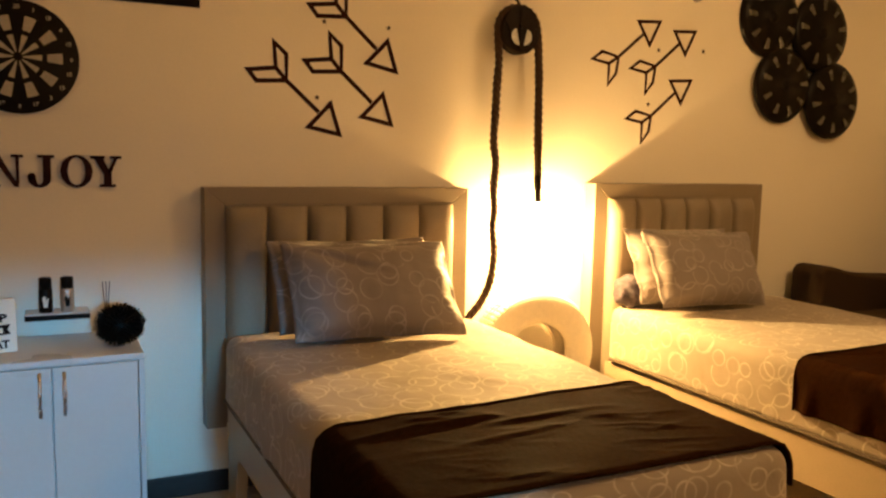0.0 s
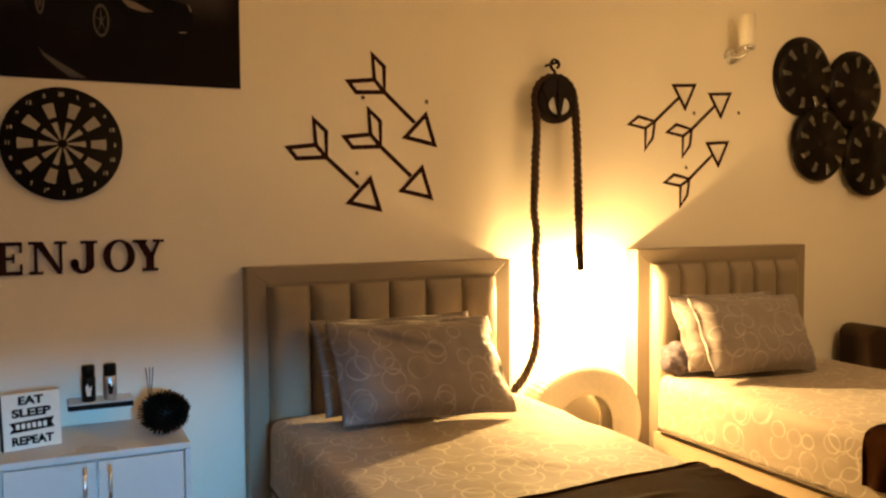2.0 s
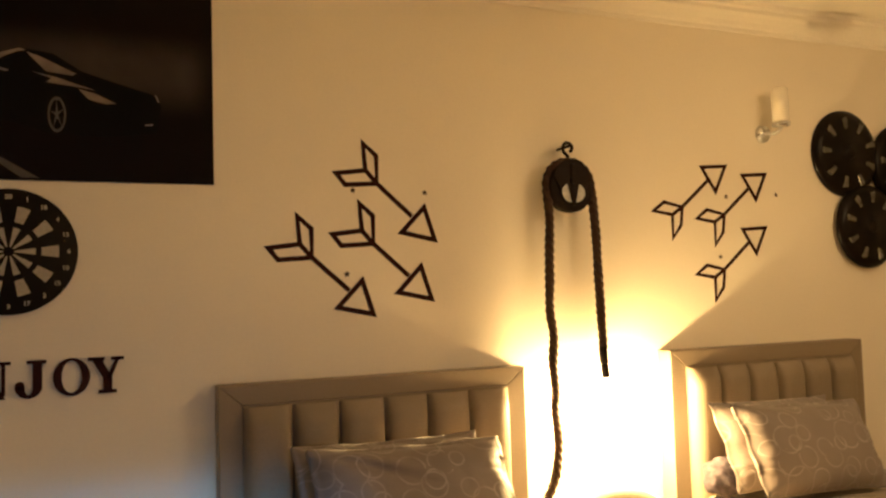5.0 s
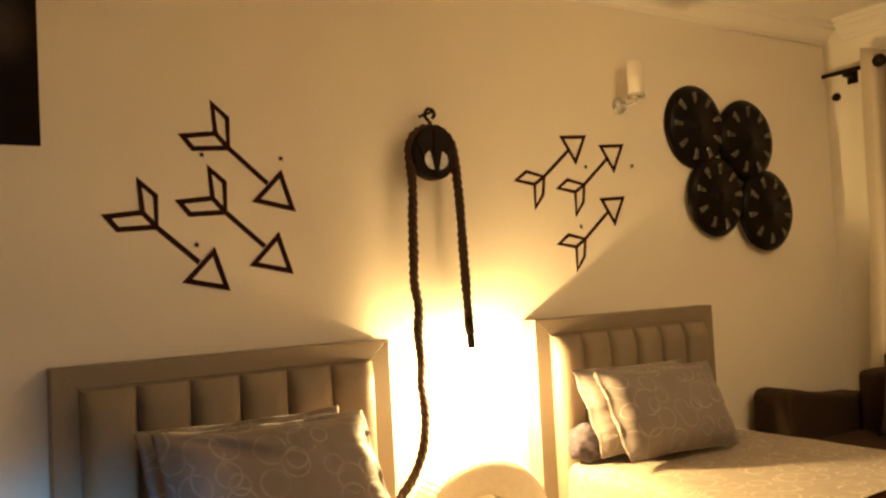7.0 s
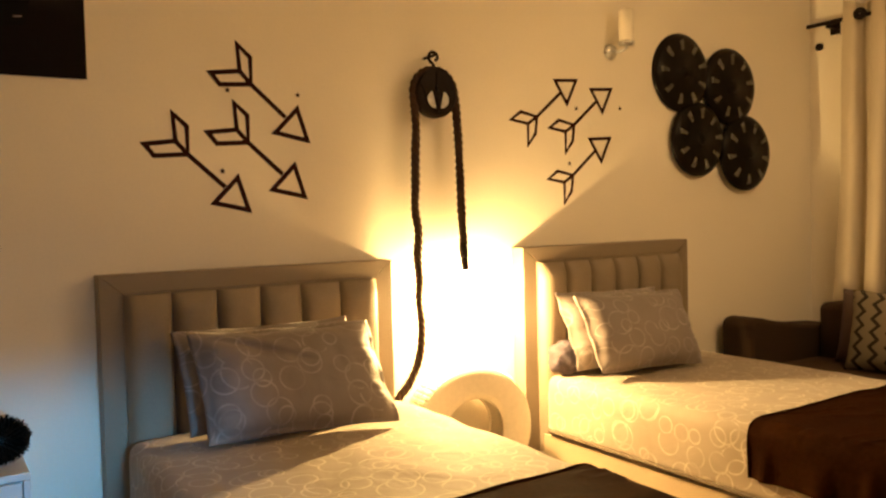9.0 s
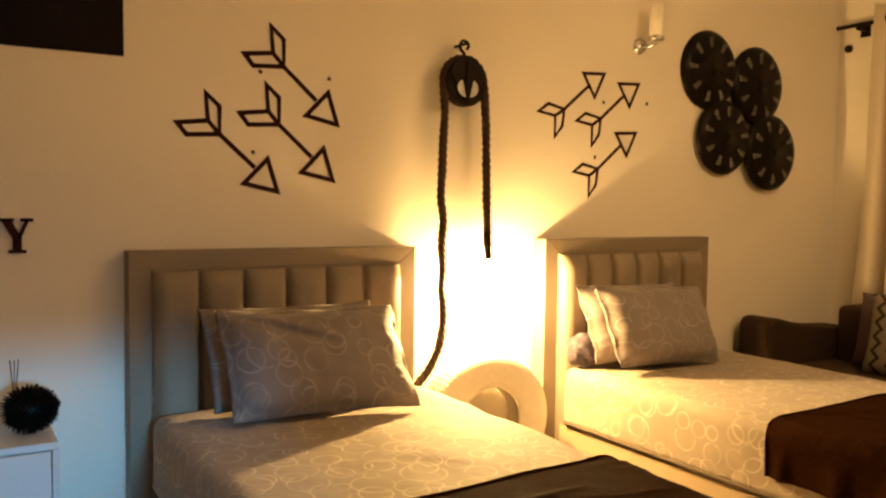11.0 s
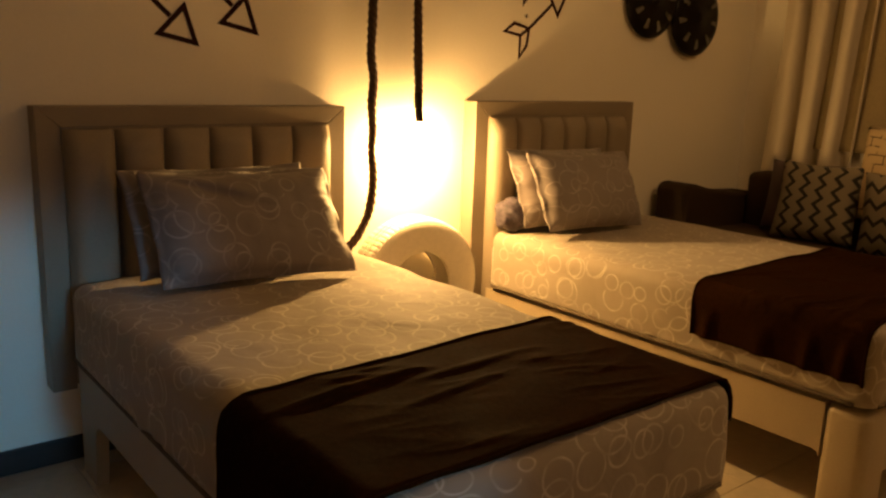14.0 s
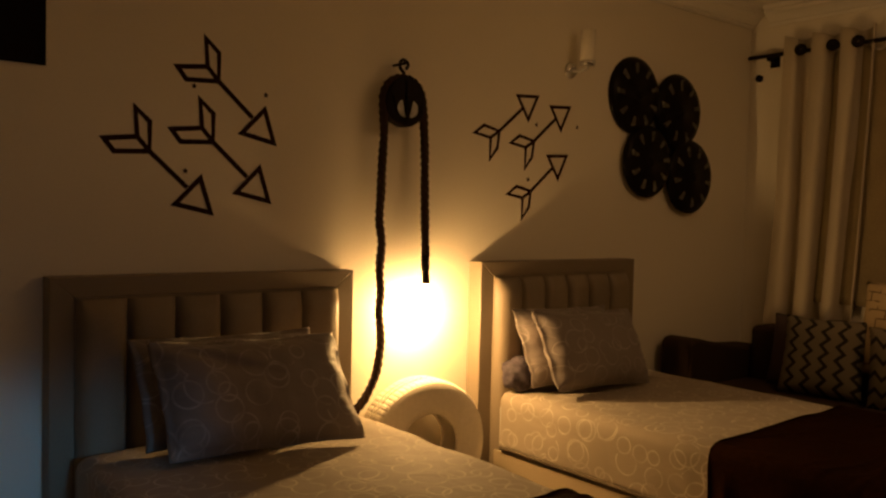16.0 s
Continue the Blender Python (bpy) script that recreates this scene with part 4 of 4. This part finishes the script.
# ---- poster with a dark car ----
po = thing("poster", -0.40, 0, 1.847, "dark poster of a black car in drifting smoke", "poster")
part("sheet", box(0, 1.197, -0.006, -0.001, 0, 0.78), M_POSTER, po)


def flat(name, pts, y, m):
    part(name, prism(pts, -0.006 - y, -0.0062 - y + 0.0006), m, po)


flat("car_body", [(0.50, 0.34), (0.57, 0.385), (0.64, 0.405), (0.72, 0.395), (0.80, 0.345), (0.92, 0.31), (1.01, 0.285), (1.035, 0.25), (1.02, 0.16), (0.85, 0.14), (0.70, 0.15), (0.52, 0.20), (0.49, 0.27)], 0.0012, M_CARBODY)
flat("windscreen", [(0.645, 0.395), (0.68, 0.385), (0.785, 0.337), (0.775, 0.330), (0.70, 0.338)], 0.0018, M_SHINE)
flat("roof_line", [(0.535, 0.345), (0.57, 0.385), (0.625, 0.405), (0.645, 0.400), (0.62, 0.394), (0.58, 0.374), (0.555, 0.348), (0.60, 0.335), (0.59, 0.330)], 0.0018, M_SHINE)
flat("bonnet_line", [(0.66, 0.335), (0.73, 0.322), (0.80, 0.30), (0.84, 0.288), (0.78, 0.296), (0.70, 0.305), (0.715, 0.318)], 0.0018, M_SHINE)
flat("head_lamp", [(0.79, 0.290), (0.84, 0.278), (0.90, 0.250), (0.87, 0.246), (0.82, 0.258)], 0.0018, M_SHINE)
flat("lamp_far", [(1.015, 0.285), (1.022, 0.283), (1.030, 0.262), (1.024, 0.262)], 0.0018, M_SHINE)
flat("fog_lamp", [(0.985, 0.188), (1.010, 0.190), (1.010, 0.185), (0.985, 0.183)], 0.0018, M_SHINE)
for cx, cz, rx, rz in ((0.730, 0.206, 0.026, 0.056), (0.543, 0.255, 0.014, 0.045)):
    b = bmesh.new()
    for q in ring(cx, cz, rx, rz, 0.006, 0.010, 0, 2 * math.pi, 24):
        join(b, prism(q, -0.0080, -0.0074))
    for k in range(5):
        a = 2 * math.pi * k / 5 + 0.4
        join(b, prism([(cx + 0.004 * math.cos(a + 1.57), cz + 0.004 * math.sin(a + 1.57)), (cx + rx * 0.8 * math.cos(a), cz + rz * 0.85 * math.sin(a)), (cx + 0.004 * math.cos(a - 1.57), cz + 0.004 * math.sin(a - 1.57))], -0.0080, -0.0074))
    part("wheel_rim", b, M_SMOKE, po)
flat("light_streak", [(0.535, 0.105), (0.55, 0.085), (0.60, 0.055), (0.68, 0.008), (0.63, 0.008), (0.58, 0.045), (0.548, 0.075)], 0.0012, M_SMOKE)

# ---- cabinet with its things ----
CX0, CX1, CY, CT = -0.008, 0.542, -0.400, 0.673
cab = thing("cabinet", (CX0 + CX1) / 2, -0.2, 0, "low white two-door cabinet against the wall", "cabinet")
cw2 = (CX1 - CX0) / 2
part("body", box(-cw2 + 0.019, cw2 - 0.019, CY + 0.2 + 0.022, 0.185, 0.04, CT - 0.021, 0.002), M_WHITE, cab)
for s_ in (-1, 1):
    a, c = sorted((s_ * (cw2 - 0.018), s_ * (cw2 - 0.001)))
    part("side_panel", box(a, c, CY + 0.2 + 0.002, 0.185, 0.0, CT - 0.021, 0.0015), M_WHITE, cab)
part("top", box(-cw2, cw2, CY + 0.2 + 0.002, 0.186, CT - 0.020, CT, 0.003), M_WHITE, cab)
part("plinth", box(-cw2 + 0.019, cw2 - 0.019, CY + 0.2 + 0.04, 0.18, 0.0, 0.039), M_WHITE, cab)
for s in (-1, 1):
    a, c = sorted((s * 0.0022, s * (cw2 - 0.022)))
    d = part("door", box(a, c, CY + 0.2, CY + 0.2 + 0.016, 0.045, CT - 0.026, 0.002), M_WHITE, cab)
    hx = s * 0.035
    hb = cyl(0.0055, (hx, CY + 0.2 - 0.028, 0.50), (hx, CY + 0.2 - 0.028, 0.64), 14)
    for zz in (0.52, 0.62):
        join(hb, cyl(0.004, (hx, CY + 0.2 - 0.028, zz), (hx, CY + 0.2 - 0.001, zz), 10))
    part("handle", hb, M_CHROME, d, "steel bar handle", True)

sg = thing("sign", 0.092, -0.255, CT, "cream tabletop sign with bold black words", "sign", rz=13)
lean = pose(0, 0, 0, -9, 0, 0)
part("panel", box(-0.082, 0.082, 0.0, 0.034, 0.001, 0.172, 0.002), M_CREAM, sg, at=lean)
part("edge", box(-0.086, -0.0825, 0.0, 0.034, 0.001, 0.172, 0.001), M_BLACK, sg, "black edge", at=lean)
for word, wdt, zz, sz in (("EAT", 0.072, 0.136, 0.034), ("SLEEP", 0.112, 0.098, 0.034), ("REPEAT", 0.118, 0.014, 0.034)):
    t_ = text_mesh(word, sz, M_BLACK, "word", sg, 0.0, zz, -0.0015, 0.001, 0.0016, wdt, "CENTER")
    t_.matrix_basis = lean
bn = prism([(-0.064, 0.052), (-0.054, 0.068), (-0.064, 0.084), (0.064, 0.090), (0.056, 0.074), (0.064, 0.058)], -0.0022, -0.0004)
part("banner", bn, M_BLACK, sg, "black banner", at=lean)
for k in range(6):
    part("bar", box(-0.046 + k * 0.0155, -0.036 + k * 0.0155, -0.0034, -0.0023, 0.063, 0.079), M_CREAM, sg, at=lean)

sh = thing("wall_shelf", 0.293, 0, 0.745, "narrow black floating shelf above the cabinet", "shelf")
part("board", box(-0.102, 0.102, -0.125, -0.002, 0.0, 0.017, 0.002), M_BLACK, sh)
part("top_sheet", box(-0.100, 0.100, -0.123, -0.004, 0.0175, 0.021, 0.001), M_WHITE, sh)
for x, mt, lab in ((0.257, M_PLASTIC, "black spray can with a pale printed mark"), (0.325, M_SILVER, "silver spray can with a black cap")):
    c = thing("spray_can", x, -0.08, 0.7665, lab, "spray can", "spray cans")
    part("can_body", lathe([(0.021, 0.0), (0.022, 0.003), (0.022, 0.078), (0.019, 0.084)], 28), mt, c, "", True)
    part("cap", lathe([(0.0205, 0.079), (0.0205, 0.116), (0.018, 0.120)], 28), M_PLASTIC, c, "black cap", True)
    part("print_mark", prism([(-0.006, 0.02), (0.006, 0.02), (0.010, 0.055), (0.003, 0.045), (-0.003, 0.060), (-0.010, 0.05)], -0.0236, -0.0225), M_CREAM if mt is M_PLASTIC else M_BLACK, c)

# spiky ball: a dark core with tapered points all over
b = bmesh.new()
bmesh.ops.create_icosphere(b, subdivisions=3, radius=0.060)
rng = random.Random(4)
verts, faces = [], []
for k in range(420):
    zc = 1 - 2 * (k + 0.5) / 420
    a = k * 2.39996
    d = Vector((math.sqrt(1 - zc * zc) * math.cos(a), math.sqrt(1 - zc * zc) * math.sin(a), zc))
    u = d.orthogonal().normalized()
    v_ = d.cross(u)
    L = 0.083 + rng.uniform(-0.006, 0.004)
    base = [b.verts.new(d * 0.057 + 0.006 * (math.cos(t) * u + math.sin(t) * v_)) for t in (0, 2.09, 4.19)]
    tip = [b.verts.new(d * L + 0.0022 * (math.cos(t) * u + math.sin(t) * v_)) for t in (0, 2.09, 4.19)]
    for i in range(3):
        j = (i + 1) % 3
        b.faces.new((base[i], base[j], tip[j], tip[i]))
    b.faces.new(tip)
for v in b.verts:
    v.co.z *= 0.86
solo("spiky_ball", b, M_PLASTIC, "black rubbery spiky ball on the white cabinet", "ornament", at=pose(0.480, -0.25, CT + 0.070))
df = thing("reed_diffuser", 0.447, -0.14, CT, "small slim bottle with thin reeds behind the ball", "diffuser")
part("bottle", lathe([(0.014, 0.001), (0.015, 0.004), (0.015, 0.07), (0.007, 0.08), (0.007, 0.10)], 20), M_OPAL, df, "", True)
for k in range(3):
    part("reed", cyl(0.0016, (0.002 * k - 0.002, 0, 0.08), (0.012 * (k - 1), 0.003 * k, 0.20), 6), M_ROPE, df)

# ---- sofa below the window ----
so = thing("sofa", 4.27, -1.0, 0, "dark brown upholstered sofa under the window", "sofa")
ARM = [(-0.40, 0.06), (0.33, 0.06), (0.33, 0.71), (0.10, 0.722), (-0.18, 0.762), (-0.32, 0.796), (-0.375, 0.792), (-0.40, 0.76)]
for y_ in (0.75, -0.95):
    part("arm", prism(ARM, y_, y_ + 0.20, 0.018), M_SOFA, so)
part("backrest", box(0.13, 0.34, -0.745, 0.745, 0.30, 0.845, 0.04, 4), M_SOFA, so, "", True)
part("seat", box(-0.40, 0.30, -0.745, 0.745, 0.10, 0.44, 0.03, 3), M_SOFA, so, "", True)
for s in (-1, 1):
    part("seat_cushion", box(-0.42, 0.115, 0.372 * s - 0.365, 0.372 * s + 0.365, 0.441, 0.56, 0.035, 4), M_SOFA, so, "", True)
for x, y in ((-0.36, 0.88), (-0.36, -0.88), (0.28, 0.88), (0.28, -0.88)):
    part("foot", cyl(0.022, (x, y, 0.0), (x, y, 0.06), 12, 0.026), M_IRON, so)


def cushion(w, at, seed, cloth, label):
    def shell(sign):
        def place(u, v):
            a, c = 2 * u - 1, 2 * v - 1
            k = max(0.0, (1 - abs(a) ** 3) * (1 - abs(c) ** 3)) ** 0.55
            return (w / 2 * a * (1 - 0.06 * (1 - c * c)), sign * (0.07 * k + 0.0022), w / 2 * c * (1 - 0.06 * (1 - a * a)) + 0.006 * noise.noise((a * 2, c * 2, seed)))
        return place
    b = join(grid(22, 22, shell(-1), lambda u, v: (u * w, v * w)), grid(22, 22, shell(1), lambda u, v: (u * w, v * w)))
    bmesh.ops.remove_doubles(b, verts=b.verts[:], dist=0.0048)
    return solo("cushion", b, cloth, label, "cushion", "sofa cushions", at=at, smooth=True)


cushion(0.38, pose(4.335, -0.62, 0.745, -12, 0, -88), 2, M_MAUVE, "plain dull mauve cushion behind a patterned one")
cushion(0.40, pose(4.20, -0.78, 0.755, -17, 0, -80), 1, M_CHEV, "square cushion with dark upright zigzag stripes on the sofa")
cushion(0.40, pose(4.20, -1.21, 0.74, -19, 90, -97), 4, M_CHEV, "square cushion with dark level zigzag stripes on the sofa")
cushion(0.46, pose(4.315, -1.13, 0.915, -14, 0, -91), 7, M_KEY, "beige cushion with thin broken dark lines on the sofa")

# ---- ceiling light behind the camera ----
cl = thing("ceiling_light", 3.3, -2.2, H, "round lit ceiling fitting with a warm diffuser", "ceiling light")
part("rim", lathe([(0.405, -0.001), (0.42, -0.004), (0.42, -0.03), (0.402, -0.032)], 48), M_FRAME, cl, "", True)
part("diffuser", lathe([(0.400, -0.006), (0.385, -0.08), (0.30, -0.135), (0.16, -0.165), (0.001, -0.172)], 48), M_LAMP, cl, "glowing diffuser", True)
# Unseen pane, added only to give the blue fill lamps an opening.
lp = thing("added_window", PX0, Y0, PZ0, "made-up unseen pane around the blue fill lamps", "window", kind="structure")
part("window_frame", box(0.001, PX1 - PX0 - 0.001, -0.12, -0.08, 0.001, 0.03), M_FRAME, lp)
part("window_frame", box(0.001, PX1 - PX0 - 0.001, -0.12, -0.08, PZ1 - PZ0 - 0.03, PZ1 - PZ0 - 0.001), M_FRAME, lp)
pn = part("pane", box(0.001, PX1 - PX0 - 0.001, -0.103, -0.097, 0.031, PZ1 - PZ0 - 0.031), M_PANE, lp)

# ---- floor tiles ----
fl = bpy.data.objects["floor"]
TS = 0.45
tile = box(0.0015, TS - 0.0015, 0.0015, TS - 0.0015, -0.0055, 0.0, 0.001, 1)
tme = bpy.data.meshes.new("floor_tile")
tile.to_mesh(tme)
tile.free()
tme.materials.append(M_FLOOR)
for i in range(int((X1 - X0) / TS) + 1):
    for j in range(int(-Y0 / TS) + 1):
        o = new("tile", tme)
        o.parent = fl
        o.location = (X0 + i * TS, Y0 + j * TS, 0)
